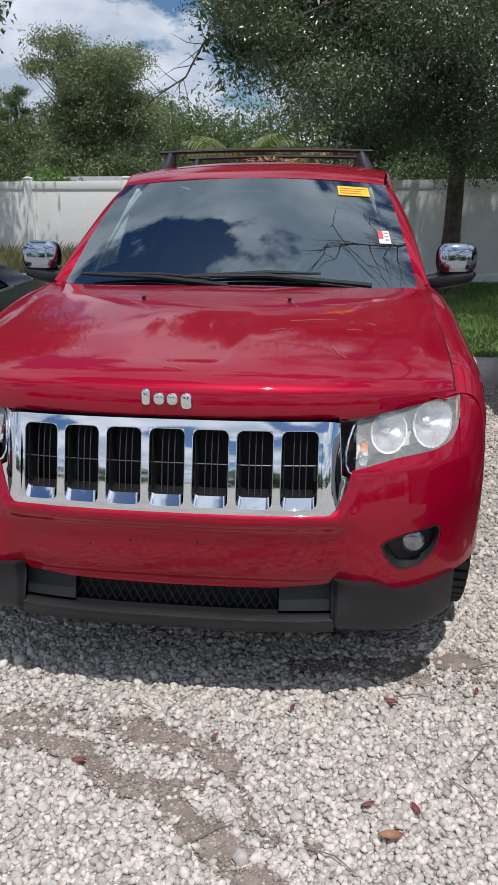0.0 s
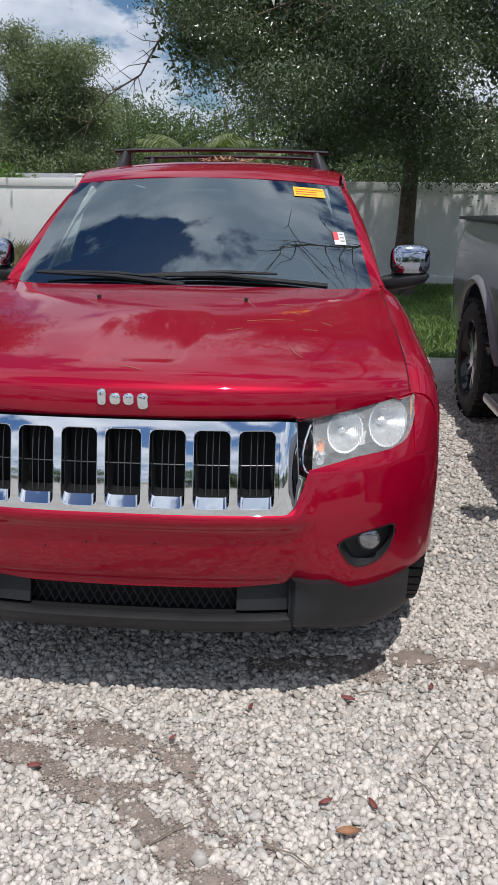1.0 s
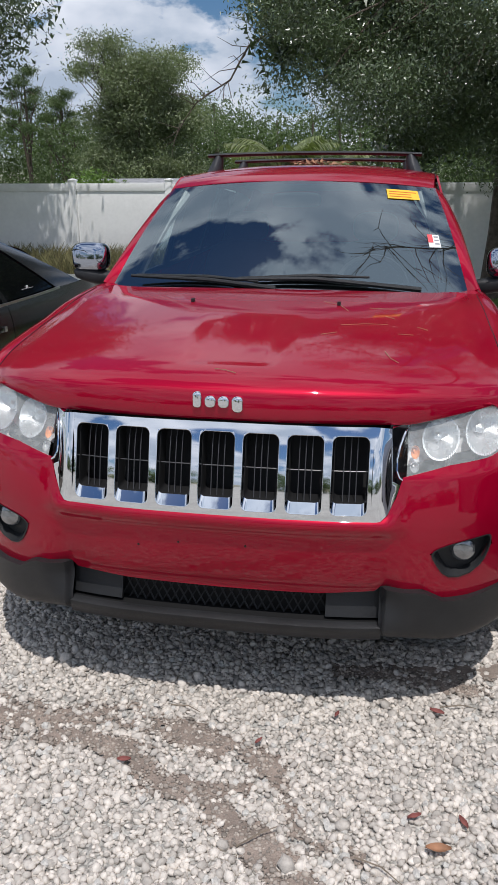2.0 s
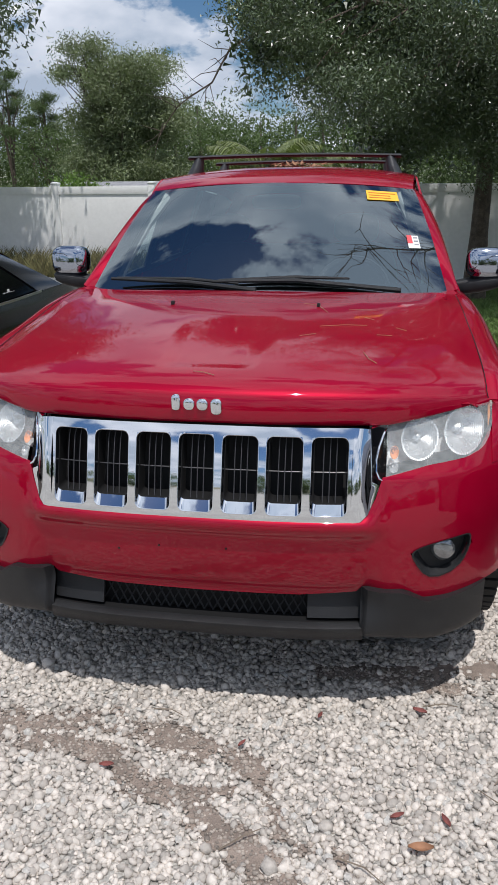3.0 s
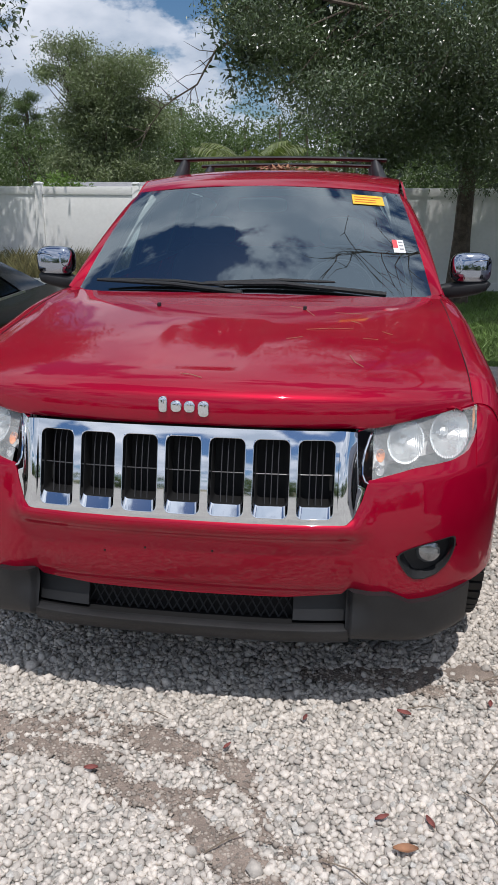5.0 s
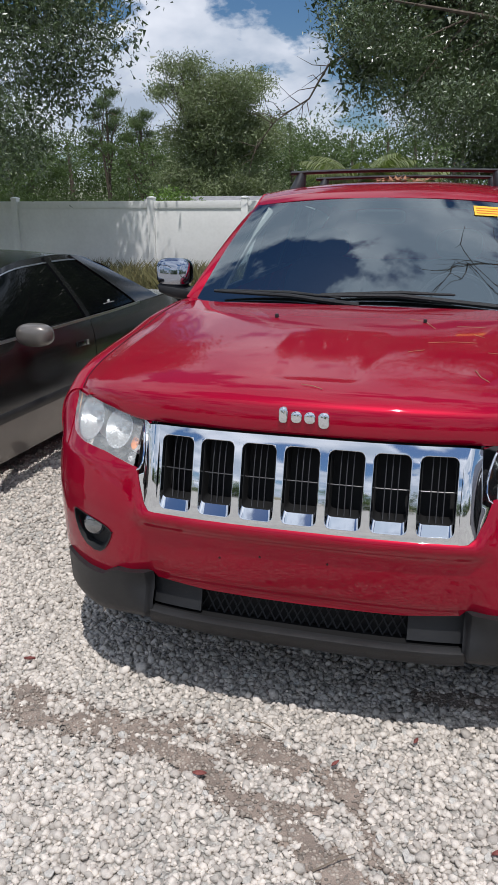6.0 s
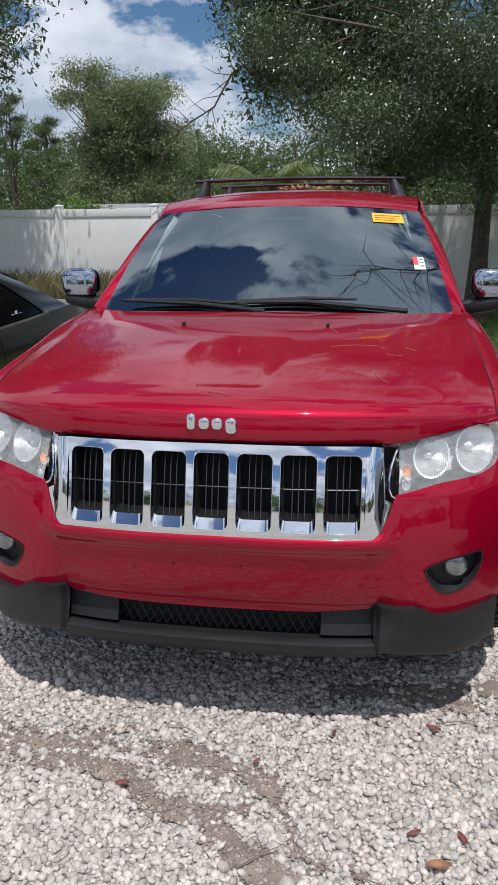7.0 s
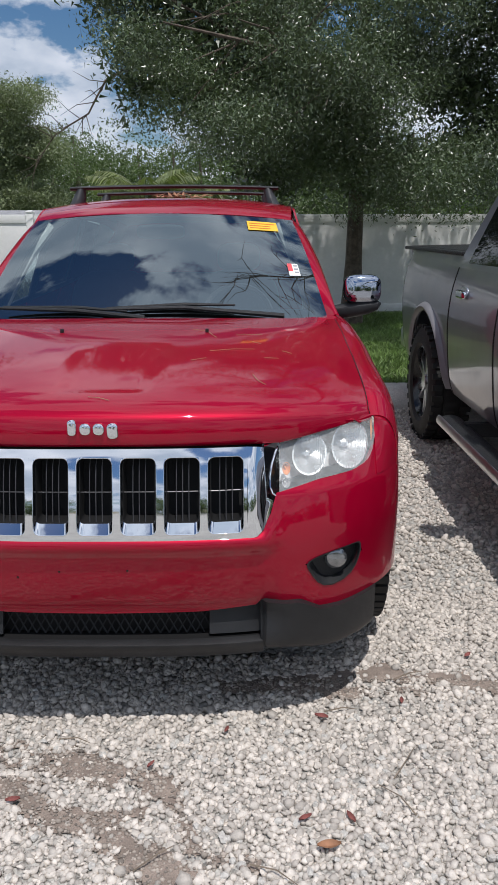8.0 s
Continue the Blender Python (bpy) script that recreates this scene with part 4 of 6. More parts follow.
    for x, z in ((-0.24, 0.555), (-0.115, 0.575), (0.085, 0.578)):
        part("plate_hole", lathe([(0, 0.001), (0.001, 0.0033), (0.004, 0.0036)], (x, nose(x, z) - 0.002, z), "y", 10), BLACK_SHADE, car)
    # nozzles, wipers
    for sx in (1, -1):
        part("washer_nozzle", boxed(sx * 0.28 - 0.0065, sx * 0.28 + 0.0065, 0.918, 0.936, 1.155, 1.171, bevel=0.003), BLACK, hood)
    for pts, tip in (([(-0.02, 1.35, 1.166), (-0.33, 1.40, 1.192), (-0.70, 1.45, 1.20)], 0), ([(0.60, 1.42, 1.165), (0.15, 1.40, 1.205), (-0.22, 1.39, 1.198)], 1)):
        w = part("wiper", tube(bmesh.new(), pts, [0.012, 0.01, 0.007]), BLACK, car)
        a, b = Vector(pts[1]), Vector(pts[2])
        bm = bmesh.new()
        d = (b - a) * 0.62
        tube(bm, [a - d + Vector((0, 0.015, 0.004)), a + Vector((0, 0.02, 0.012)), a + d * 1.5 + Vector((0, 0.015, 0.004))], [0.005, 0.009, 0.005])
        part("blade", bm, BLACK, w)
    # roof rack
    for y, z in ((2.72, 1.775), (3.55, 1.778)):
        bar = part("roof_bar", sheet(lambda x, a: (x, y + 0.038 * math.cos(a), z + 0.012 * (1 - (x / 0.62) ** 2) + 0.011 * math.sin(a)), steps(-0.615, 0.615, 16), steps(0, 2 * math.pi, 14)), BLACK, car)
        for sx in (1, -1):
            part("bar_foot", sheet(lambda v, a: (sx * (lerp(0.592, 0.552, v ** 0.7) + lerp(0.048, 0.024, v) * math.cos(a)), y + lerp(0.085, 0.036, v) * math.sin(a), lerp(1.668, z + 0.004, v)), steps(0, 1, 8), steps(0, 2 * math.pi, 16)), GREY_TRIM, bar)
    # stickers behind the glass
    def on_glass(u0, u1, v0, v1, lift=0.004):
        return sheet(lambda u, v: ws_at(u, v) + Vector((0, -0.6, 0.8)) * lift, steps(u0, u1, 4), steps(v0, v1, 3), 0.001)
    st = part("price_sticker", on_glass(0.635, 0.855, 0.815, 0.925), YELLOW, ws, "yellow paper sticker with orange print")
    rs = part("oil_sticker", on_glass(0.842, 0.912, 0.345, 0.455), WHITE_PAPER, ws, "small white and red sticker")
    for k in range(3):
        part("print_line", on_glass(0.65, 0.80 if k else 0.84, 0.90 - 0.028 * k - 0.008, 0.90 - 0.028 * k, 0.0055), ORANGE_INK, st)
    part("red_field", on_glass(0.842, 0.872, 0.385, 0.455, 0.0055), RED_INK, rs)
    for k in range(3):
        part("print_line", on_glass(0.88, 0.906, 0.44 - 0.03 * k - 0.01, 0.44 - 0.03 * k, 0.0055), GREY_INK, rs)
    for sx in (1, -1):
        part("pillar_trim", tube(bmesh.new(), [(sx * 0.735, 1.60, 1.17), (sx * 0.715, 1.72, 1.27), (sx * 0.67, 1.92, 1.42), (sx * 0.60, 2.12, 1.56), (sx * 0.55, 2.22, 1.60)], [0.03, 0.034, 0.034, 0.03, 0.024], 10), TRIM_PALE, car)
    bm = bmesh.new()
    for a, b in (((0.44, 1.62, 1.118), (0.58, 1.62, 1.118)), ((0.58, 1.62, 1.118), (0.57, 1.75, 1.125)), ((0.57, 1.75, 1.125), (0.45, 1.75, 1.125))):
        tube(bm, [a, b], 0.006, 5)
    part("vent_frame", bm, CHROME_DULL, car)
    # cabin
    part("dashboard", sheet(lambda u, a: (u * 0.80, 1.75 + 0.28 * math.cos(a) - 0.04 * u * u, 1.0 + 0.115 * math.sin(a)), steps(-1, 1, 16), steps(-0.2, math.pi, 12), 0.01), CABIN, car)
    sw = bmesh.new()
    ctr = Vector((0.38, 2.08, 1.08))
    pts = [ctr + Vector((0.185 * math.cos(a), 0.07 * math.sin(a), 0.17 * math.sin(a))) for a in steps(0, 2 * math.pi, 24)]
    tube(sw, pts, 0.014, 6)
    part("steering_wheel", sw, BLACK, car)
    for sx in (1, -1):
        part("front_seat", blob_bm((sx * 0.38, 2.62, 0.98), (0.25, 0.09, 0.33), 3.5), SEAT, car)
        part("headrest", blob_bm((sx * 0.38, 2.68, 1.38), (0.13, 0.05, 0.085), 3.0), SEAT, car)
    part("rear_seat", blob_bm((0, 3.5, 0.95), (0.62, 0.1, 0.3), 4), SEAT, car)
    part("headliner", sheet(lambda u, v: roof_at(u * 0.97, lerp(0.02, 0.97, v)) - Vector((0, 0, 0.04)), steps(-1, 1, 12), steps(0, 1, 14)), CABIN, car)
    part("inside_mirror", blob_bm((0, 1.93, 1.53), (0.12, 0.02, 0.035), 4), BLACK, car)
    return car


def badge_bm():
    """Four plain raised shapes with rounded faces."""
    bm = bmesh.new()
    for x, w, h, dz in ((-0.062, 0.026, 0.046, 0.004), (-0.024, 0.032, 0.034, 0), (0.014, 0.032, 0.034, 0), (0.054, 0.033, 0.046, -0.005)):
        rings = []
        for grow, off in ((0.0, 0.004), (0.0, -0.008), (0.0015, -0.0105), (0.004, -0.0125), (0.0075, -0.0135)):
            ring = rounded(w - 2 * grow, h - 2 * grow, min(w, h) * 0.4 - grow, 4, x, 0.992 + dz)
            rings.append([bm.verts.new((px, 0.087 + plan(px) + off + 0.06 * max(0.0, pz - 1.0), pz)) for px, pz in ring])
        n = len(rings[0])
        for ra, rb in zip(rings, rings[1:]):
            for i in range(n):
                bm.faces.new((ra[i], rb[i], rb[(i + 1) % n], ra[(i + 1) % n]))
        bm.faces.new(rings[-1])
    return bm


suv()


# ---- grey pickup and dark coupe ----
def pickup():
    car = thing("pickup_truck", (2.78, 2.2, 0), "dark grey pickup truck with step bar and flared arches", "truck")
    cx, half = 2.78, 1.03
    axles, hub, ra = (0.15, 3.62), 0.42, 0.55
    SIDE = [(0.42, 0.93), (0.55, 0.985), (0.7, 1.01), (0.95, 1.03), (1.12, 1.02), (1.22, 1.0), (1.38, 0.955)]

    def low(y):
        for a in axles:
            if abs(y - a) < ra:
                return max(0.48, hub + math.sqrt(ra * ra - (y - a) ** 2))
        return 0.48

    def side(sx, y0, y1, n, top, proud=0.0):
        def fn(y, v):
            z = lerp(low(y), top(y), v)
            return (cx + sx * (proud + curve(z, SIDE)[0] - 0.13 * smooth(4.4, 4.9, y) ** 2 - 0.15 * smooth(0.0, -0.7, y)), y, z)
        return sheet(fn, steps(y0, y1, n), steps(0, 1, 14), 0.012)
    for sx in (-1, 1):
        bed = part("bed_side", side(sx, 2.96, 4.86, 44, lambda y: 1.38), TRUCK_PAINT, car)
        part("bed_rail_cap", boxed(cx + sx * 0.93 - 0.045, cx + sx * 0.93 + 0.045, 2.97, 4.8, 1.375, 1.40, bevel=0.01), BLACK, bed)
        for y0, y1, nm in ((2.0, 2.94, "rear_door"), (1.0, 1.99, "front_door")):
            d = part(nm, side(sx, y0, y1, 14, lambda y: 1.30), TRUCK_PAINT, car)
            hy = y1 - 0.27
            part("handle", blob_bm((cx + sx * 1.045, hy, 1.155), (0.016, 0.10, 0.026), 4), CHROME, d)
            part("handle_cup", blob_bm((cx + sx * 1.02, hy, 1.155), (0.012, 0.075, 0.045), 3), CHROME_DULL, d)
        for y in (0.995, 1.995, 2.95):
            part("door_gap", side(sx, y - 0.009, y + 0.009, 1, lambda q: 1.30, 0.002), BLACK_SHADE, car)
        part("front_fender", side(sx, -0.7, 0.99, 36, lambda y: 1.2), TRUCK_PAINT, car)

        def upper(y, v, sx=sx):
            z = lerp(1.30, 1.90 - 0.1 * (y - 2) ** 2 if y > 2 else 1.90 - 0.25 * max(0, 1.55 - y), v)
            return (cx + sx * lerp(0.985, 0.80, v ** 1.1), y - 0.25 * v * smooth(2.2, 2.95, y) + 0.45 * v * smooth(1.6, 1.0, y), z)
        part("cab_frame", sheet(upper, steps(1.0, 2.95, 24), steps(0, 1, 10), 0.015), TRUCK_PAINT, car)

        def pane(y0, y1):
            def fn(y, v):
                p = Vector(upper(y, lerp(0.07, 0.86, v)))
                return p + Vector((sx * 0.02, 0, 0))
            return sheet(fn, steps(y0, y1, 8), steps(0, 1, 6))
        part("side_window", pane(2.05, 2.74), TINT, car)
        part("side_window", pane(1.2, 1.95), TINT, car)
        for a in axles:
            def flare(t, w, sx=sx, a=a):
                r = ra + 0.055 * w
                y, z = a + r * math.cos(t), hub + r * math.sin(t)
                return (cx + sx * (curve(z, SIDE)[0] + 0.035 * math.sin(math.pi * (0.25 + 0.75 * w)) ** 1.0 - 0.10 * smooth(4.55, 4.9, y) ** 2), y, z)
            part("arch_flare", sheet(flare, steps(0.12, math.pi - 0.12, 30), steps(-0.2, 1, 6), 0.012), FLARE, car)
            wheel(car, cx + sx * 0.91, a, 0.425, 0.425, 0.29, sx, tread_blocks=34, spokes=6, alloy=GREY_TRIM if a < 1 else ALLOY)
        st = part("step_bar", sheet(lambda y, t: (cx + sx * 1.10 + 0.075 * math.cos(t), y, 0.40 + 0.035 * math.sin(t)), steps(0.85, 2.52, 10), steps(0, 2 * math.pi, 14)), BLACK, car)
        part("step_trim", sheet(lambda y, t: (cx + sx * (1.165 + 0.016 * math.cos(t)), y, 0.405 + 0.03 * math.sin(t)), steps(0.84, 2.53, 6), steps(0, 2 * math.pi, 10)), CHROME_DULL, st)
        for y in (1.2, 2.3):
            part("step_bracket", boxed(cx + sx * 0.95 - 0.12, cx + sx * 0.95 + 0.12, y - 0.03, y + 0.03, 0.36, 0.44), BLACK, st)
        part("door_mirror", blob_bm((cx + sx * 1.17, 1.25, 1.36), (0.11, 0.06, 0.13), 4), BLACK, car)
    part("tonneau", sheet(lambda u, v: (cx + u * 0.90, lerp(2.98, 4.84, v), 1.402 + 0.012 * (1 - u * u)), steps(-1, 1, 10), steps(0, 1, 10), 0.02), BLACK, car)
    part("tailgate", sheet(lambda u, v: (cx + u * 0.9, 4.86 + 0.03 * math.sin(math.pi * v), lerp(0.6, 1.38, v)), steps(-1, 1, 10), steps(0, 1, 8), 0.03), TRUCK_PAINT, car)
    part("rear_bumper", boxed(cx - 0.93, cx + 0.93, 4.84, 5.02, 0.5, 0.68, bevel=0.03), CHROME_DULL, car)
    part("cab_roof", sheet(lambda u, v: (cx + u * 0.80, lerp(1.45, 2.70, v), 1.90 + 0.03 * (1 - u * u) - 0.09 * (2 * v - 1) ** 4), steps(-1, 1, 12), steps(0, 1, 12), 0.02), TRUCK_PAINT, car)
    part("rear_glass", sheet(lambda u, v: (cx + u * lerp(0.97, 0.8, v), lerp(2.95, 2.70, v), lerp(1.30, 1.86, v)), steps(-1, 1, 6), steps(0, 1, 4), 0.01), TINT, car)
    part("front_glass", sheet(lambda u, v: (cx + u * lerp(0.97, 0.8, v), lerp(0.98, 1.46, v), lerp(1.25, 1.84, v)), steps(-1, 1, 6), steps(0, 1, 4), 0.01), TINT, car)
    part("engine_hood", sheet(lambda u, v: (cx + u * 0.9, lerp(-0.72, 1.0, v), lerp(1.16, 1.24, v) - 0.05 * u * u), steps(-1, 1, 10), steps(0, 1, 8), 0.02), TRUCK_PAINT, car)
    part("front_grille", boxed(cx - 0.86, cx + 0.86, -0.78, -0.66, 0.5, 1.17, bevel=0.05), BLACK, car)
    part("chassis", boxed(cx - 0.75, cx + 0.75, -0.6, 4.8, 0.42, 0.62, bevel=0.02), BLACK_SHADE, car)
    return car


def coupe():
    car = thing("coupe", (-2.86, 2.3, 0), "low black two-door coupe, gravel reflection painted grey on its lower body", "car")
    cx = -2.87
    axles, hub, ra = (0.85, 3.55), 0.31, 0.345
    SIDE = [(0.18, 0.80), (0.3, 0.84), (0.45, 0.865), (0.6, 0.87), (0.75, 0.86), (0.88, 0.825)]

    def low(y, base):
        for a in axles:
            if abs(y - a) < ra:
                return max(base, hub + math.sqrt(ra * ra - (y - a) ** 2))
        return base

    def top(y):
        return curve(y, [(0.0, 0.66), (0.4, 0.74), (1.3, 0.84), (2.2, 0.855), (3.2, 0.865), (4.0, 0.885), (4.6, 0.875), (4.75, 0.85)])[0]

    def wx(y, z):
        return curve(z, SIDE)[0] - 0.12 * smooth(0.5, 0.0, y) - 0.10 * smooth(4.2, 4.8, y)

    def side(sx, y0, y1, z0, z1, n):
        def fn(y, v):
            a, b = low(y, z0), z1(y)
            z = lerp(min(a, b - 0.002), b, v)
            return (cx + sx * wx(y, z), y, z)
        return sheet(fn, steps(y0, y1, n), steps(0, 1, 10), 0.01)
    for sx in (1, -1):
        for y0, y1, nm in ((0.0, 1.36, "front_wing"), (1.37, 2.78, "door"), (2.79, 4.76, "rear_wing")):
            d = part(nm, side(sx, y0, y1, 0.47, top, 30), SEDAN_PAINT, car)
            if nm == "door":
                part("handle", boxed(cx + sx * 0.87 - 0.012, cx + sx * 0.87 + 0.012, 2.52, 2.68, 0.70, 0.738, bevel=0.006), BLACK_GLOSS, d)
                part("handle_edge", boxed(cx + sx * 0.884 - 0.003, cx + sx * 0.884 + 0.003, 2.645, 2.672, 0.702, 0.736, bevel=0.002), CHROME_DULL, d)
            # Same charcoal body below the strip, the gravel's reflection put into its colour.
            part("lower_panel", side(sx, y0, y1, 0.17, lambda y: 0.43, 30), SEDAN_SHEEN, d)
        part("rubbing_strip", sheet(lambda y, v: (cx + sx * (wx(y, 0.45) + 0.012 * math.sin(math.pi * v)), y, lerp(0.425, 0.475, v)), steps(1.2, 3.18, 20), steps(0, 1, 5), 0.012), BLACK, car)

        def glass_pt(y, v, sx=sx):
            zb = top(y) - 0.002
            zr = roof_z(y)
            return Vector((cx + sx * lerp(wx(y, zb) - 0.012, 0.565, v ** 1.15), y, lerp(zb, zr - 0.03, v)))

        def roof_z(y):
            return curve(y, [(1.45, 0.87), (1.75, 1.03), (2.15, 1.24), (2.6, 1.29), (3.1, 1.285), (3.5, 1.19), (3.85, 0.99), (4.05, 0.90)])[0]
        def slant(w, v, a0, a1, b0, b1, lift=0.0):
            """Between two raked edges of the cabin side."""
            y = lerp(lerp(a0, a1, v), lerp(b0, b1, v), w)
            yt = lerp(a1, b1, w)
            zb = top(lerp(a0, b0, w)) - 0.002
            z = lerp(zb, roof_z(yt) - 0.03, v)
            return Vector((cx + sx * (lerp(wx(y, zb) - 0.012, 0.575, v ** 1.15) + lift), y, z))
        part("side_glass", sheet(lambda w, v: slant(w, v, 1.62, 2.16, 2.76, 2.66), steps(0, 1, 12), steps(0.04, 0.93, 8), 0.006), TINT, car)
        part("side_glass", sheet(lambda w, v: slant(w, v, 2.82, 2.72, 3.62, 3.02), steps(0, 1, 12), steps(0.04, 0.93, 8), 0.006), TINT, car)
        for a0, a1, b0, b1, paint in ((1.46, 2.1, 1.62, 2.16, SEDAN_PAINT), (2.76, 2.66, 2.82, 2.72, BLACK_GLOSS), (3.62, 3.02, 4.08, 3.32, SEDAN_PAINT)):
            part("window_pillar", sheet(lambda w, v: slant(w, v, a0, a1, b0, b1, 0.004), steps(0, 1, 8), steps(0, 1, 12), 0.012), paint, car)
        part("roof_side", sheet(lambda w, v: slant(w, v, 1.5, 2.1, 4.05, 3.3, 0.005), steps(0, 1, 30), steps(0.92, 1.02, 3), 0.012), SEDAN_PAINT, car)
        part("window_trim", sheet(lambda w, v: slant(w, v, 1.62, 2.14, 3.64, 3.03, 0.009), steps(0, 1, 30), steps(0.915, 0.935, 1), 0.004), CHROME_DULL, car)
        part("belt_trim", sheet(lambda y, v: Vector((cx + sx * (wx(y, top(y)) + 0.004), y, top(y) + lerp(-0.012, 0.012, v))), steps(1.5, 3.66, 20), [0, 1], 0.008), CHROME_DULL, car)
        part("door_mirror", blob_bm((cx + sx * 0.97, 1.86, 0.885), (0.11, 0.07, 0.066), 2.6), SEDAN_SHEEN, car)
        for a in axles:
            wheel(car, cx + sx * 0.75, a, 0.305, 0.305, 0.2, sx)
    dm = bmesh.new()
    box(dm, cx + 0.792, cx + 0.798, 3.10, 3.28, 0.915, 0.925)
    box(dm, cx + 0.792, cx + 0.798, 3.175, 3.205, 0.895, 0.945, bevel=0.004)
    part("window_decal", dm, WHITE_PAPER, car)
    part("roof", sheet(lambda u, y: (cx + u * 0.565, y, curve(y, [(1.45, 0.87), (1.75, 1.03), (2.15, 1.24), (2.6, 1.29), (3.1, 1.285), (3.5, 1.19), (3.85, 0.99), (4.05, 0.90)])[0] - 0.03 + 0.035 * (1 - u * u)), steps(-1, 1, 14), steps(2.15, 3.2, 14), 0.015), SEDAN_PAINT, car)
    part("rear_window", sheet(lambda u, y: (cx + u * lerp(0.58, 0.74, (y - 3.2) / 0.85), y, curve(y, [(3.1, 1.285), (3.5, 1.19), (3.85, 0.99), (4.05, 0.90)])[0] - 0.025 + 0.03 * (1 - u * u)), steps(-1, 1, 10), steps(3.2, 4.02, 10), 0.006), TINT, car)
    part("front_window", sheet(lambda u, y: (cx + u * lerp(0.72, 0.57, (y - 1.45) / 0.7), y, curve(y, [(1.45, 0.87), (1.75, 1.03), (2.15, 1.24), (2.6, 1.29)])[0] - 0.025 + 0.03 * (1 - u * u)), steps(-1, 1, 10), steps(1.45, 2.15, 8), 0.006), TINT, car)
    part("boot_lid", sheet(lambda u, y: (cx + u * 0.80, y, top(y) + 0.022 * (1 - abs(u) ** 3)), steps(-1, 1, 14), steps(3.98, 4.74, 10), 0.015), SEDAN_PAINT, car)
    part("bonnet", sheet(lambda u, y: (cx + u * (0.81 - 0.1 * smooth(0.5, 0, y)), y, top(y) + 0.03 * (1 - abs(u) ** 3)), steps(-1, 1, 14), steps(0.02, 1.5, 12), 0.015), SEDAN_PAINT, car)
    part("rear_panel", sheet(lambda u, v: (cx + u * 0.78, 4.76 + 0.03 * math.sin(math.pi * v), lerp(0.25, 0.85, v)), steps(-1, 1, 10), steps(0, 1, 8), 0.02), SEDAN_PAINT, car)
    part("front_panel", sheet(lambda u, v: (cx + u * 0.72, 0.0 - 0.06 * math.sin(math.pi * v) + 0.1 * u * u, lerp(0.2, 0.67, v)), steps(-1, 1, 10), steps(0, 1, 8), 0.02), SEDAN_PAINT, car)
    part("chassis", boxed(cx - 0.66, cx + 0.66, 0.2, 4.6, 0.2, 0.4, bevel=0.02), BLACK_SHADE, car)
    return car


pickup()
coupe()


# ---- trees and hedges ----
def leaf_cloud(name, blobs, count, size, material, parent, seed, cluster=36, spread_r=0.3, aspect=2.2, droop=0.3, shell=0.55, corners=4):
    """Leaves in twig-sized clusters inside ellipsoids (x, y, z, rx, ry, rz)."""
    rng = np.random.default_rng(seed)
    vol = np.array([b[3] * b[4] * b[5] for b in blobs]) ** 0.8
    nc = max(1, count // cluster)
    pick = rng.choice(len(blobs), nc, p=vol / vol.sum())
    d = rng.normal(size=(nc, 3))
    d /= np.linalg.norm(d, axis=1)[:, None]
    r = shell + (1 - shell) * rng.random(nc) ** 0.7
    r *= 1 + 0.12 * rng.normal(size=nc)
    B = np.array([b[:6] for b in blobs])
    cen = B[pick, :3] + d * r[:, None] * B[pick, 3:6]
    pos = np.repeat(cen, cluster, 0) + rng.normal(size=(nc * cluster, 3)) * spread_r * np.array([1, 1, 0.7])
    n = len(pos)
    a = rng.normal(size=(n, 3))
    a[:, 2] -= droop
    a /= np.linalg.norm(a, axis=1)[:, None]
    up = rng.normal(size=(n, 3)) + np.array([0, 0, 0.9])
    b = np.cross(a, up)
    b /= np.linalg.norm(b, axis=1)[:, None] + 1e-9
    s = size * rng.uniform(0.6, 1.25, n)[:, None]
    w = s / aspect / 1.4
    if corners == 3:
        v = np.stack([pos - a * s * 0.5 - b * w * 0.6, pos - a * s * 0.5 + b * w * 0.6, pos + a * s * 0.5], 1)
        return fast_mesh(name, v.reshape(-1, 3), np.arange(n * 3).reshape(n, 3), material, parent)
    v = np.empty((n, 4, 3))
    v[:, 0] = pos - a * s * 0.5
    v[:, 1] = pos + b * w * 0.5
    v[:, 2] = pos + a * s * 0.5
    v[:, 3] = pos - b * w * 0.5
    q = np.arange(n * 4).reshape(n, 4)
    return fast_mesh(name, v.reshape(-1, 3), q, material, parent)


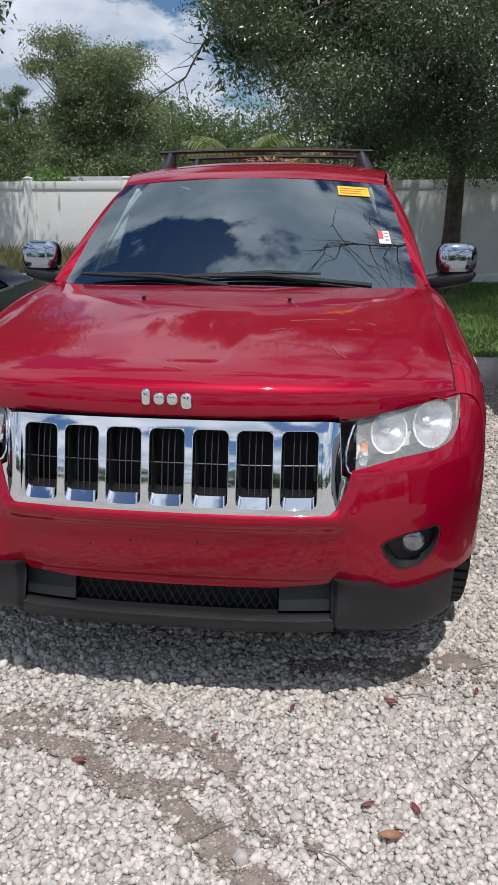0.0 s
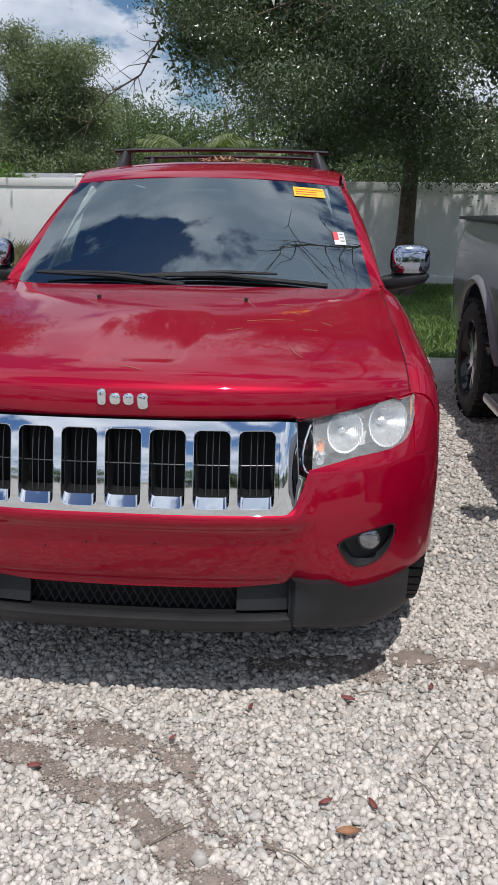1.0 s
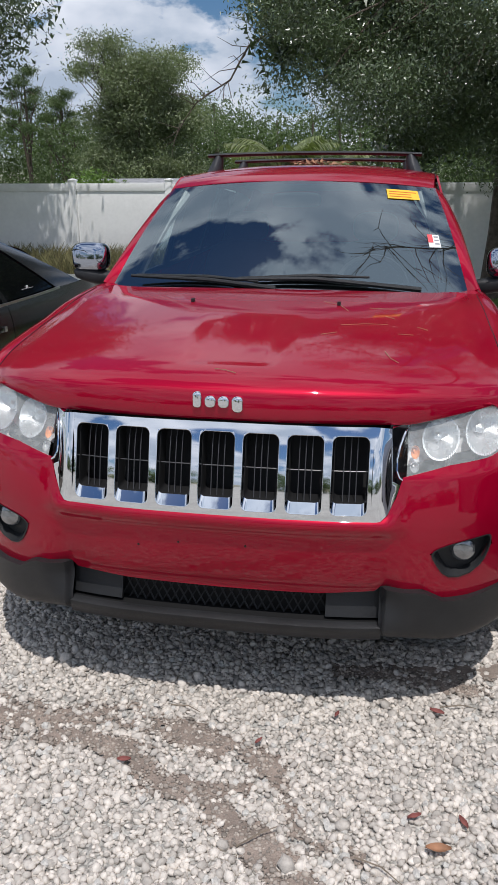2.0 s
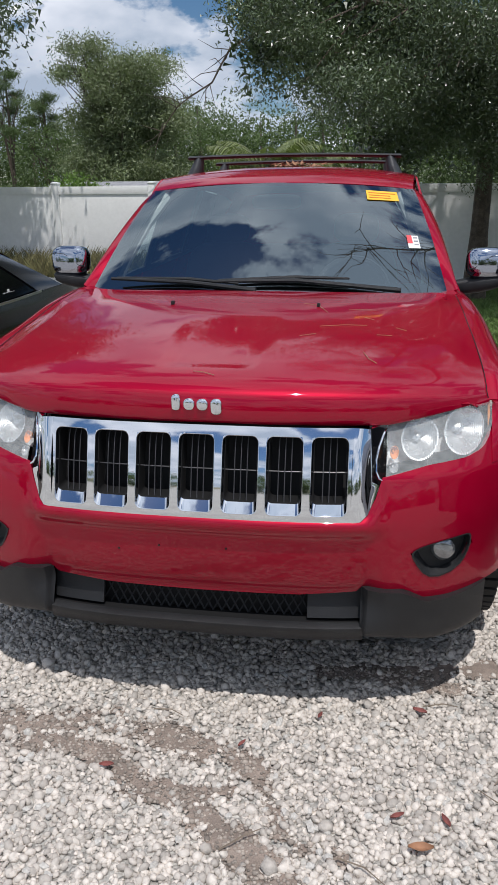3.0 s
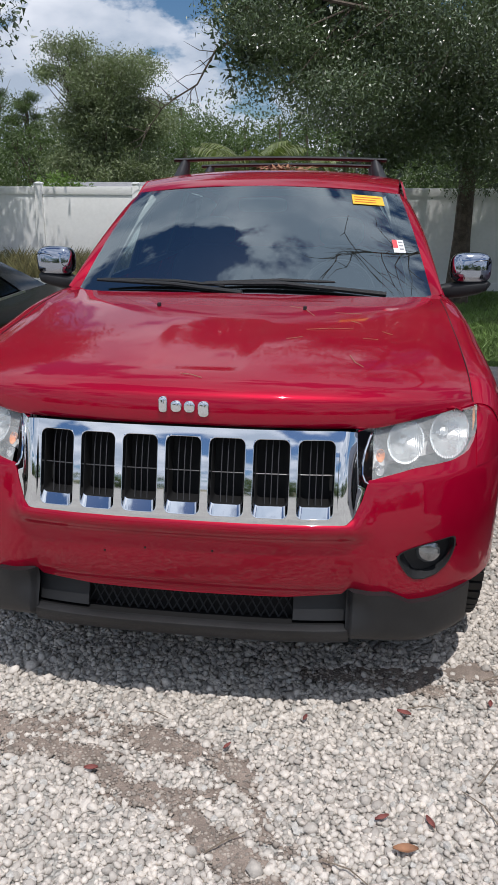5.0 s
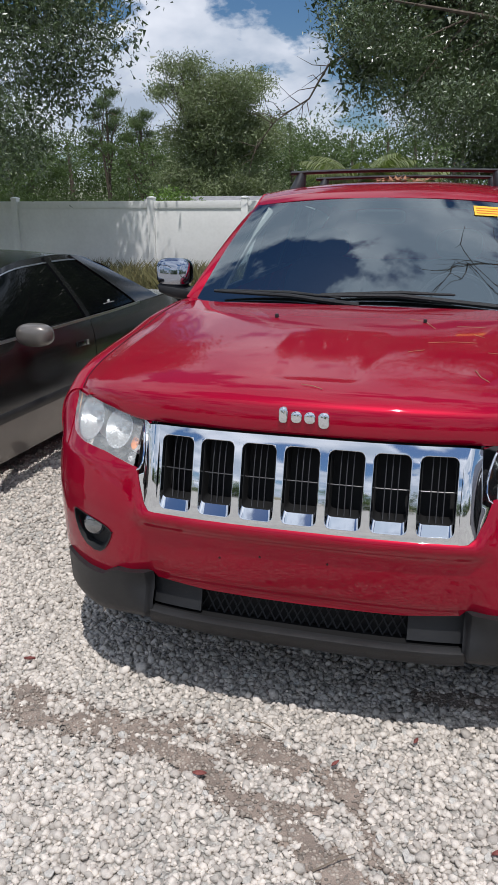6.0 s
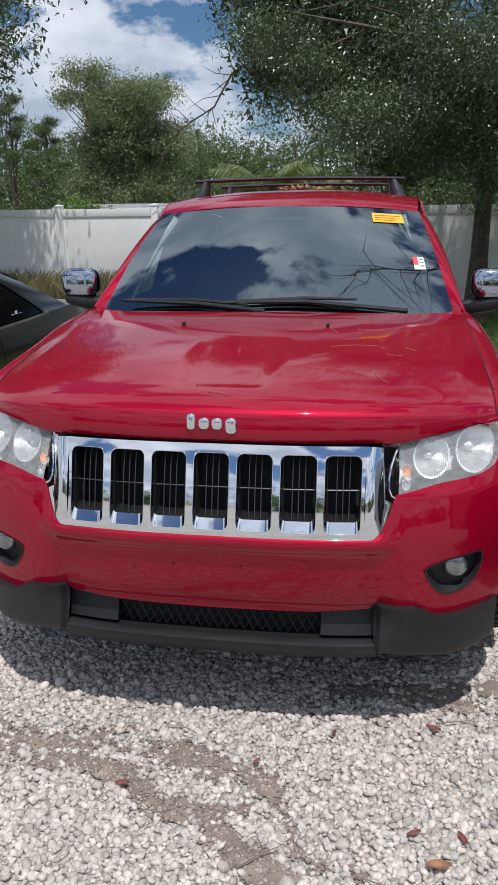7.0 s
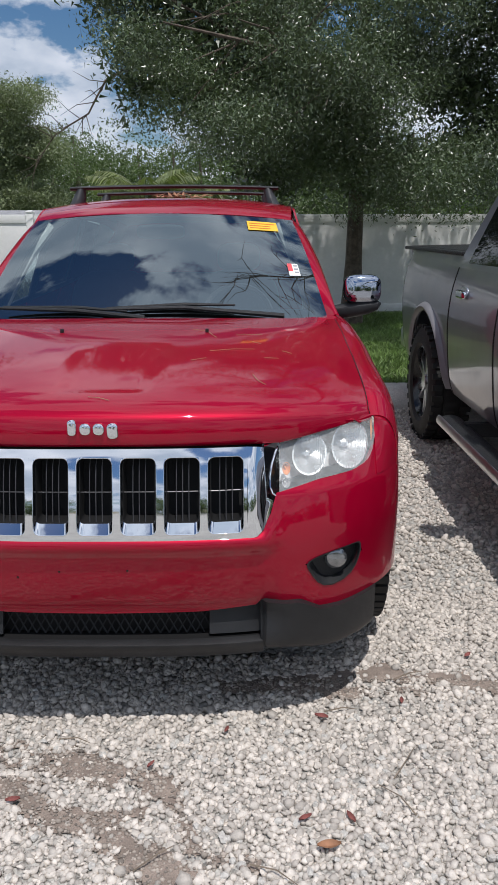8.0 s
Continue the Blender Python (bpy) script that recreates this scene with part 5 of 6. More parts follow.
def limbs(base, top, r0, blobs, seed, count=10, sides=9, wobble=1.0):
    """A tapered trunk with limbs that reach into the crown."""
    rnd = random.Random(seed)
    bm = bmesh.new()
    base, top = Vector(base), Vector(top)
    pts = [base.lerp(top, t) + Vector((0.12 * math.sin(3 * t + seed), 0.1 * math.sin(4 * t + 2 * seed), 0)) * t * wobble for t in steps(0, 1, 8)]
    tube(bm, pts, [r0 * (1.35 if i == 0 else 1 - 0.75 * i / 8) for i in range(9)], sides)
    for k in range(count):
        b = blobs[k % len(blobs)]
        t = rnd.uniform(0.3, 0.9)
        s = base.lerp(top, t)
        e = Vector(b[:3]) + Vector((rnd.uniform(-0.7, 0.7) * b[3], rnd.uniform(-0.7, 0.7) * b[4], rnd.uniform(-0.4, 0.6) * b[5]))
        mid = s.lerp(e, 0.5) + Vector((rnd.uniform(-0.3, 0.3), rnd.uniform(-0.3, 0.3), rnd.uniform(0, 0.5)))
        r = r0 * (1 - 0.7 * t) * 0.55
        tube(bm, [s, s.lerp(mid, 0.5) + Vector((0, 0, 0.1)), mid, mid.lerp(e, 0.5), e], [r, r * 0.8, r * 0.6, r * 0.4, r * 0.15], 6)
        for j in range(3):
            f = mid.lerp(e, rnd.random()) + Vector((rnd.uniform(-0.8, 0.8), rnd.uniform(-0.8, 0.8), rnd.uniform(-0.4, 0.7)))
            tube(bm, [mid, mid.lerp(f, 0.5) + Vector((0, 0, 0.08)), f], [r * 0.4, r * 0.25, r * 0.08], 5)
    return bm


def tree(name, base, top, r0, blobs, leaves, size, material, seed, label, cluster=36, spread_r=0.3, shell=0.5, count=10, aspect=2.2, wobble=1.0, corners=4):
    t = thing(name, base, label, "tree")
    part("trunk", limbs(base, top, r0, blobs, seed, count, wobble=wobble), BARK, t)
    leaf_cloud("crown", blobs, leaves, size, material, t, seed, cluster, spread_r, aspect, shell=shell, corners=corners)
    return t


def blob_set(cx, cy, cz, rx, ry, rz, n, seed, small=0.42):
    rnd = random.Random(seed)
    out = []
    for k in range(n):
        a, h = rnd.uniform(0, 2 * math.pi), rnd.uniform(-1, 1)
        rr = math.sqrt(max(0, 1 - h * h)) * rnd.uniform(0.45, 0.85)
        s = rnd.uniform(0.7, 1.25) * small
        out.append((cx + rx * rr * math.cos(a), cy + ry * rr * math.sin(a), cz + rz * h * 0.75, rx * s, ry * s, rz * s))
    return out


def crown_grid(x0, x1, z0, z1, ys, pitch, inside, seed, r=0.62, flat=0.8):
    """Foliage masses on a loose lattice, kept where inside(x, z)."""
    rnd = random.Random(seed)
    out = []
    nx, nz = int((x1 - x0) / pitch), int((z1 - z0) / pitch)
    for i in range(nx + 1):
        for k in range(nz + 1):
            for y in ys:
                x, z = x0 + i * pitch + rnd.uniform(-0.35, 0.35) * pitch, z0 + k * pitch + rnd.uniform(-0.35, 0.35) * pitch
                if inside(x, z) and rnd.random() < 0.93:
                    s = rnd.uniform(0.6, 1.25) * r
                    out.append((x, y + rnd.uniform(-0.5, 0.5), z, s * 1.15, s, s * flat))
    return out


def oak_shape(x, z):
    left = table(z, [(1.7, 0.8), (2.2, 0.2), (2.7, -0.4), (3.0, -0.95), (3.4, -1.25), (3.8, -1.5), (4.3, -1.5), (5.4, -1.5), (5.8, -1.0), (6.5, -0.4), (8.5, 0.3), (10, 1.5)])
    right = table(z, [(1.8, 5.5), (3.5, 7.5), (6, 7.4), (8.5, 6.5), (10, 5)])
    low = table(x, [(-1.8, 3.0), (0.6, 1.95), (1.6, 1.9), (2.6, 2.0), (4.0, 1.9), (6, 2.0)])
    return left < x < right and z > low


def slope_out(blobs, top):
    """Let the lower boughs reach further out from the stem than the higher ones."""
    out = []
    for x, y, z, a, b, c in blobs:
        y1 = y - min(1.3, 0.42 * max(0.0, top - z))
        k = (y1 + 1.9) / (y + 1.9)
        out.append((0.45 + (x - 0.45) * k, y1, 1.53 + (z - 1.53) * k, a, b, c))
    return out


OAK = crown_grid(-2.4, 7.4, 1.9, 9.8, (8.4, 9.2), 0.84, oak_shape, 4, 0.56, 0.66)
OAK_LOW = slope_out([b for b in OAK if b[2] < 5.4], 5.4)
OAK_BACK = [b for b in crown_grid(-1.6, 7.4, 2.5, 5.4, (9.3,), 0.8, oak_shape, 14, 0.55)]
oak = tree("oak_tree", (2.02, 9.75, 0.1), (2.1, 9.7, 8.0), 0.14, OAK_LOW, 330000, 0.05, LEAF_OAK, 5, "large live oak with dense dark small leaves", spread_r=0.12, count=16, shell=0.25, wobble=0.2, cluster=50)
leaf_cloud("upper_crown", [(x, y + 0.25 * (z - 5.4), z, a, b, c) for x, y, z, a, b, c in OAK if z >= 5.4], 45000, 0.06, LEAF_OAK, oak, 76, 36, 0.16, 2.0, shell=0.25, corners=3)
leaf_cloud("inner_crown", OAK_BACK, 90000, 0.115, LEAF_OAK, oak, 77, 20, 0.2, 1.8, shell=0.1, corners=3)


def oak2_shape(x, z):
    right = table(z, [(1.7, -6.3), (2.1, -6.1), (2.7, -5.9), (3.5, -5.5), (3.95, -5.0), (4.6, -4.75), (5.5, -5.2), (8.2, -7)])
    return x < right and z > table(x, [(-11, 1.9), (-6, 2.0), (-5, 3.2), (-4, 4.0)])


OAK2 = crown_grid(-11.0, -4.2, 1.9, 7.8, (8.6, 9.5, 10.3), 0.85, oak2_shape, 9)
OAK2 = [(x, y + 0.4 * max(0.0, z - 5.0), z, a, b, c) for x, y, z, a, b, c in OAK2]
OAK2 = slope_out(OAK2, 5.2)
oak2 = tree("oak_tree", (-8.6, 9.4, 0.1), (-8.2, 9.3, 5.6), 0.16, OAK2, 120000, 0.056, LEAF_OAK, 6, "live oak with drooping leafy twigs over the fence", spread_r=0.13, count=26, shell=0.3, cluster=60)
leaf_cloud("inner_crown", [b for b in OAK2 if b[1] > 8.6 and b[2] > 2.4], 78000, 0.1, LEAF_OAK, oak2, 78, 20, 0.3, 1.8, shell=0.1, corners=3)
MID = []
for i, (bx, bz, rx, rz, n) in enumerate(((-10.2, 6.35, 1.05, 0.8, 13), (-7.75, 6.0, 1.15, 0.85, 14), (-9.3, 6.65, 0.6, 0.5, 6), (-9.0, 5.5, 1.5, 0.8, 18), (-8.3, 4.3, 2.2, 1.0, 26), (-8.5, 2.5, 2.5, 1.3, 26))):
    MID += blob_set(bx, 27, bz, rx, 1.5, rz, n, 120 + i, 0.5)
tree("broadleaf_tree", (-9.0, 27, 0), (-8.9, 27, 6.4), 0.13, MID, 110000, 0.11, LEAF_MID, 7, "rounded broadleaf tree with an airy grey-green crown", spread_r=0.17, count=16, shell=0.0, cluster=24, corners=3)


def pine(x, y, top, seed):
    """A tall pine: bare stem with flat tufts of needles near its top."""
    rnd = random.Random(seed)
    tufts = []
    for k in range(11):
        z = top - 0.25 * k - rnd.uniform(0, 0.15)
        reach = 0.25 + 0.09 * k
        a = k * 2.4
        tufts.append((x + reach * math.cos(a), y + reach * math.sin(a), z, 0.42, 0.42, 0.2))
    tree("pine_tree", (x, y, 0), (x, y, top - 0.1), 0.14, tufts, 14000, 0.13, LEAF_FAR, seed, "tall pine with tufted yellow-green crown", spread_r=0.12, count=11, shell=0.2, aspect=5.0, wobble=0.4, corners=3)


pine(-17.0, 35.0, 7.3, 31)
pine(-15.6, 36.0, 6.4, 32)


def woods():
    rnd = random.Random(21)
    t = thing("woodland", (0, 40, 0), "dense green woodland behind the fence", "woods", kind="stuff")
    blobs = []
    for k in range(120):
        x = rnd.uniform(-34, 26)
        y = rnd.uniform(32, 44)
        h = rnd.uniform(4.8, 6.8) * (y + 2) / 40
        for z in (0.15, 0.4, 0.65, 0.88):
            blobs.append((x + rnd.uniform(-1, 1), y, h * z, rnd.uniform(1.3, 2.0), 1.4, h * 0.16))
    leaf_cloud("foliage", blobs, 220000, 0.165, LEAF_FAR, t, 31, 40, 0.26, 1.8, shell=0.3, corners=3)
    back = []
    for k in range(70):
        x, y, h = rnd.uniform(-50, 50), rnd.uniform(-42, -34), rnd.uniform(3.5, 6.5)
        for z in (0.15, 0.4, 0.65, 0.88):
            back.append((x, y, h * z, 2.6, 1.6, h * 0.18))
    leaf_cloud("foliage", back, 40000, 0.5, LEAF_FAR, t, 32, 40, 0.5, 1.6, shell=0.2, corners=3)
    far = [(x, 47, z, 2.5, 0.8, 1.1) for x in np.arange(-42, 32, 2.2) for z in (0.8, 2.4, 4.0, 5.2)]
    leaf_cloud("foliage", far, 120000, 0.24, LEAF_FAR, t, 33, 40, 0.6, 1.6, shell=0.1, corners=3)
    bm = bmesh.new()
    for k in range(40):
        x, y = rnd.uniform(-38, 28), rnd.uniform(36, 46)
        tube(bm, [(x, y, 0), (x + 0.2, y, 3), (x, y, 6.0)], [0.2, 0.15, 0.05], 6)
    part("trunks", bm, BARK, t)


woods()


def palm(x, y, z, length, n, seed):
    """A palm: short trunk and arched fronds with many narrow leaflets."""
    rnd = random.Random(seed)
    t = thing("palm", (x, y, 0), "young palm with arched yellow-green fronds", "palm tree")
    part("trunk", tube(bmesh.new(), [(x, y, 0), (x, y, z * 0.6), (x, y, z)], [0.16, 0.13, 0.1], 10), BARK, t)
    for k in range(n):
        az = 2 * math.pi * k / n + rnd.uniform(-0.2, 0.2)
        rise = rnd.uniform(0.75, 1.4)
        ax = Vector((math.cos(az), math.sin(az), 0))
        side = Vector((-math.sin(az), math.cos(az), 0))
        pts = []
        for s in steps(0, 1, 12):
            pts.append(Vector((x, y, z)) + ax * length * s * math.cos(rise * (1 - 0.3 * s)) + Vector((0, 0, length * (s * math.sin(rise) - 0.5 * s * s))))
        bm = bmesh.new()
        tube(bm, pts, [0.02 * (1 - 0.8 * s) for s in steps(0, 1, 12)], 5)
        for i, p in enumerate(pts[2:], 2):
            for off in (0, 0.33, 0.66):
                q = p.lerp(pts[min(i + 1, 12)], off)
                ll = length * 0.34 * math.sin(math.pi * min(0.96, (i + off) / 13))
                for sd in (1, -1):
                    d = (side * sd + ax * 0.7 + Vector((0, 0, rnd.uniform(-1.3, -0.5)))).normalized()
                    e = q + d * ll
                    w = ax * 0.018
                    bm.faces.new([bm.verts.new(q - w), bm.verts.new(q.lerp(e, 0.5) - w * 0.8 + Vector((0, 0, 0.03))), bm.verts.new(e), bm.verts.new(q.lerp(e, 0.5) + w * 0.8 + Vector((0, 0, 0.03))), bm.verts.new(q + w)])
        part("frond", bm, LEAF_PALM, t)
    return t


palm(-1.9, 15.5, 2.0, 1.7, 13, 3)
palm(-0.9, 16.0, 1.85, 1.4, 11, 5)


def dead_branch():
    t = thing("dead_branch", (-1.6, 11.2, 3.6), "bare grey dead branch hanging from the oak", "branch")
    rnd = random.Random(4)
    bm = bmesh.new()
    main = [(0.2, 10.4, 4.4), (-0.7, 10.6, 4.2), (-1.4, 10.9, 4.02), (-1.83, 11.0, 3.82), (-1.98, 11.0, 3.59), (-2.13, 11.0, 3.34), (-2.46, 11.0, 3.16), (-2.7, 11.0, 3.01), (-2.9, 11.0, 2.76), (-3.06, 11.0, 2.5), (-3.11, 11.0, 2.32), (-3.13, 11.0, 2.2)]
    tube(bm, main, [0.028, 0.025, 0.021, 0.018, 0.016, 0.014, 0.012, 0.01, 0.009, 0.007, 0.005, 0.003], 7)
    for k in range(26):
        i = rnd.randrange(2, 10)
        a = Vector(main[i]).lerp(Vector(main[i + 1]) if i < 10 else Vector(main[i]), rnd.random())
        b = a + Vector((rnd.uniform(-0.5, 0.15), rnd.uniform(-0.3, 0.3), rnd.uniform(-0.35, 0.35)))
        m = a.lerp(b, 0.5) + Vector((0, 0, rnd.uniform(-0.08, 0.1)))
        tube(bm, [a, m, b], [0.008, 0.006, 0.002], 5)
    part("wood", bm, BARK, t)


dead_branch()
SHRUB = [(-5.7, 14.0, 1.75, 0.45, 0.4, 0.3), (-5.5, 14, 1.4, 0.6, 0.5, 0.5)]
SHRUB2 = [(5.4, 14.0, 2.6, 0.7, 0.5, 0.6), (5.9, 14.2, 3.2, 0.6, 0.5, 0.6), (5.5, 14.0, 1.8, 0.9, 0.5, 0.6)]
sh2 = thing("shrub", (5.5, 14, 0), "tall sunlit lime-green shrub behind the fence", "shrub")
leaf_cloud("foliage", SHRUB2, 9000, 0.1, LEAF_LIME, sh2, 16, 20, 0.15)
part("stem", limbs((5.5, 14, 0), (5.6, 14, 2.8), 0.06, SHRUB2, 4, 7), BARK, sh2)
sh = thing("shrub", (-5.6, 14, 0), "bright lime-green shrub behind the fence", "shrub")
leaf_cloud("foliage", SHRUB, 5000, 0.1, LEAF_LIME, sh, 15, 20, 0.12)
part("stem", limbs((-5.6, 14, 0), (-5.6, 14, 1.6), 0.05, SHRUB, 3, 6), BARK, sh)


def grass_patch(name, n, zone, h, material, seed, label, lean=0.4):
    rng = np.random.default_rng(seed)
    x, y = rng.uniform(zone[0], zone[1], n), rng.uniform(zone[2], zone[3], n)
    z = np.array([lawn_z(a, b) for a, b in zip(x, y)]) - 0.005
    hh = h * rng.uniform(0.5, 1.3, n)
    a = rng.uniform(0, 2 * math.pi, n)
    w = 0.0045 + 0.003 * rng.random(n)
    d = np.stack([np.cos(a) * w, np.sin(a) * w, 0 * a], 1)
    tip = np.stack([rng.normal(0, lean, n) * hh, rng.normal(0, lean, n) * hh, hh], 1)
    b = np.stack([x, y, z], 1)
    v = np.stack([b - d, b + d, b + tip * 0.55 + d * 0.7 + np.array([0, 0, 0.1]) * hh[:, None], b + tip], 1)
    ob = fast_mesh(name, v.reshape(-1, 3), np.arange(n * 4).reshape(n, 4), material)
    return tagged(ob, label, "grass", kind="stuff")


grass_patch("grass", 42000, (0.9, 4.2, 4.86, 11.2), 0.07, GRASS, 51, "short green grass on the verge", 0.6)
grass_patch("tall_grass", 5000, (-6.8, -2.6, 9.8, 11.2), 0.55, DRY_GRASS, 52, "tall dry grass along the fence", 0.35)


def bare_twigs(x, y, z, n, seed, reach):
    t = thing("bare_twigs", (x, y, z), "bare leafless twigs at the edge of the oak", "branch")
    rnd = random.Random(seed)
    bm = bmesh.new()
    for k in range(n):
        a = Vector((x + rnd.uniform(0.2, 0.9), y + rnd.uniform(-0.3, 0.3), z + rnd.uniform(-0.3, 0.5)))
        pts = [a]
        d = Vector((-1, rnd.uniform(-0.3, 0.3), rnd.uniform(-0.3, 0.5))).normalized()
        for i in range(6):
            d = (d + Vector((rnd.uniform(-0.5, 0.3), rnd.uniform(-0.4, 0.4), rnd.uniform(-0.55, 0.55)))).normalized()
            pts.append(pts[-1] + d * reach / 6)
        tube(bm, pts, [0.014, 0.011, 0.009, 0.007, 0.005, 0.004, 0.002], 5)
        for i in (2, 3, 4):
            e = pts[i] + Vector((rnd.uniform(-0.35, 0.1), rnd.uniform(-0.2, 0.2), rnd.uniform(-0.3, 0.3)))
            tube(bm, [pts[i], pts[i].lerp(e, 0.5) + Vector((0, 0, 0.03)), e], [0.006, 0.004, 0.002], 4)
    part("wood", bm, DEAD_WOOD, t)


bare_twigs(-0.9, 9.2, 4.35, 9, 5, 1.5)
bare_twigs(-0.5, 9.4, 3.7, 6, 8, 1.0)
shed = thing("shed", (-6.6, 19, 0), "low grey-roofed shed behind the fence", "shed")
part("roof", sheet(lambda u, v: (lerp(-8.2, -4.6, u), lerp(18, 19.2, v), lerp(1.9, 2.07, v)), [0, 1], [0, 1], 0.06), ROOF_GREY, shed)
part("wall", boxed(-8.0, -4.8, 18.15, 21.5, 0, 1.94), VINYL, shed)


def overhead_limb():
    """A dead limb high above the cars, which the windshield mirrors."""
    t = thing("dead_limb", (1.6, 4.0, 7.0), "bare dead limb of the oak reaching over the cars", "branch")
    rnd = random.Random(14)
    bm = bmesh.new()
    main = [(3.0, 9.3, 6.8), (4.2, 7.2, 7.2), (4.0, 5.2, 7.3), (3.0, 4.0, 7.2), (2.2, 3.3, 7.0), (1.5, 2.9, 6.9), (1.0, 2.6, 6.95)]
    tube(bm, main, [0.08, 0.06, 0.045, 0.032, 0.022, 0.014, 0.006], 8)
    for k in range(30):
        i = rnd.randrange(2, 6)
        a = Vector(main[i]).lerp(Vector(main[i + 1]), rnd.random())
        d = Vector((rnd.uniform(-1, 0.6), rnd.uniform(-1, 0.4), rnd.uniform(-0.5, 0.5))).normalized()
        pts = [a]
        for j in range(4):
            d = (d + Vector((rnd.uniform(-0.5, 0.5), rnd.uniform(-0.5, 0.5), rnd.uniform(-0.3, 0.3)))).normalized()
            pts.append(pts[-1] + d * rnd.uniform(0.2, 0.42))
        tube(bm, pts, [0.014, 0.011, 0.008, 0.006, 0.003], 5)
        e = pts[2] + Vector((rnd.uniform(-0.5, 0.5), rnd.uniform(-0.5, 0.3), rnd.uniform(-0.2, 0.3)))
        tube(bm, [pts[2], pts[2].lerp(e, 0.5) + Vector((0, 0, 0.05)), e], [0.012, 0.008, 0.004], 4)
    part("wood", bm, DEAD_WOOD, t)


overhead_limb()


# ---- gravel ----
def dirt_mask(x, y):
    """0 on gravel, up to 1 on the bare streaks."""
    if not (-1.45 < x < 1.45 and -0.9 < y < 0.55):
        return 0.0
    m = 0.0
    wob = 0.055 * noise.noise((x * 5, y * 5, 3.3)) + 0.035 * noise.noise((x * 19, y * 19, 1.3)) + 0.02 * noise.noise((x * 47, y * 47, 2.2))
    for pts, w in STREAKS:
        for (ax, ay), (bx, by) in zip(pts, pts[1:]):
            dx, dy = bx - ax, by - ay
            t = min(1, max(0, ((x - ax) * dx + (y - ay) * dy) / (dx * dx + dy * dy)))
            d = math.hypot(x - ax - t * dx, y - ay - t * dy)
            m = max(m, smooth(w, w * 0.35, d + wob))
    m *= smooth(-0.62, -0.22, noise.noise((x * 7.5, y * 7.5, 8.8)) + 0.5 * noise.noise((x * 23, y * 23, 4.4)))
    return m


STREAKS = [([(-0.9, -0.02), (-0.5, -0.12), (-0.42, -0.08), (-0.32, -0.06), (-0.17, -0.07), (-0.06, -0.09), (0.03, -0.12), (0.1, -0.14), (0.16, -0.2), (0.24, -0.28), (0.26, -0.33), (0.29, -0.39), (0.32, -0.43), (0.38, -0.46), (0.46, -0.47)], 0.052),
           ([(-1.3, 0.02), (-0.7, -0.13), (-0.49, -0.165), (-0.36, -0.17), (-0.21, -0.21), (-0.14, -0.28), (-0.05, -0.31), (0.06, -0.32), (0.1, -0.37), (0.14, -0.41), (0.21, -0.44), (0.24, -0.48), (0.28, -0.53), (0.32, -0.6), (0.34, -0.75)], 0.06),
           ([(0.03, -0.16), (0.12, -0.2), (0.12, -0.28), (0.06, -0.32)], 0.062),
           ([(0.27, -0.51), (0.34, -0.54), (0.42, -0.6)], 0.05),
           ([(0.46, -0.46), (0.49, -0.51), (0.52, -0.57)], 0.03),
           ([(0.36, 0.28), (0.51, 0.32), (0.7, 0.32), (0.82, 0.37), (0.9, 0.39), (1.05, 0.36), (1.3, 0.3)], 0.06),
           ([(0.7, 0.31), (0.81, 0.265), (0.9, 0.255), (1.03, 0.28)], 0.05)]


def stone_shapes(rng, n):
    """Small broken stones: an icosahedron pulled out of round."""
    bm = bmesh.new()
    bmesh.ops.create_icosphere(bm, subdivisions=1, radius=1)
    bm.verts.ensure_lookup_table()
    base = np.array([v.co[:] for v in bm.verts])
    tris = np.array([[v.index for v in f.verts] for f in bm.faces])
    bm.free()
    shapes = []
    for k in range(n):
        s = base * rng.uniform(0.74, 1.26, (len(base), 1))
        s *= np.array([1, rng.uniform(0.72, 1.0), rng.uniform(0.6, 0.9)])
        shapes.append(s)
    return shapes, tris


def scatter(x0, x1, y0, y1, per_m2, size, seed):
    rng = np.random.default_rng(seed)
    n = int((x1 - x0) * (y1 - y0) * per_m2)
    xs, ys = rng.uniform(x0, x1, n), rng.uniform(y0, y1, n)
    keep = []
    for x, y in zip(xs, ys):
        if abs(x) < 0.8 and y > 0.5 or abs(x + 2.87) < 0.6:
            continue
        if rng.random() > 0.97 * dirt_mask(x, y):
            keep.append((x, y))
    return np.array(keep), rng.lognormal(math.log(size), 0.28, len(keep)), rng


def gravel_stuff(name, zone, per_m2, size, seed):
    xy, r, rng = scatter(*zone, per_m2, size, seed)
    shapes, tris = stone_shapes(rng, 14)
    n = len(xy)
    S = np.array(shapes)[rng.integers(0, 14, n)]
    ang = rng.uniform(0, 2 * math.pi, n)
    c, s = np.cos(ang), np.sin(ang)
    tilt = rng.normal(0, 0.3, (n, 2))
    X = S[:, :, 0] * c[:, None] - S[:, :, 1] * s[:, None]
    Y = S[:, :, 0] * s[:, None] + S[:, :, 1] * c[:, None]
    Z = S[:, :, 2] + X * tilt[:, :1] + Y * tilt[:, 1:]
    V = np.stack([X, Y, Z], 2) * r[:, None, None]
    V[:, :, 0] += xy[:, :1]
    V[:, :, 1] += xy[:, 1:]
    V[:, :, 2] += (r * rng.uniform(0.1, 0.55, n))[:, None]
    k = S.shape[1]
    F = (tris[None] + (np.arange(n) * k)[:, None, None]).reshape(-1, 3)
    ob = fast_mesh(name, V.reshape(-1, 3), F, STONE, flat=False)
    return tagged(ob, "loose pale limestone gravel", "gravel", kind="stuff")


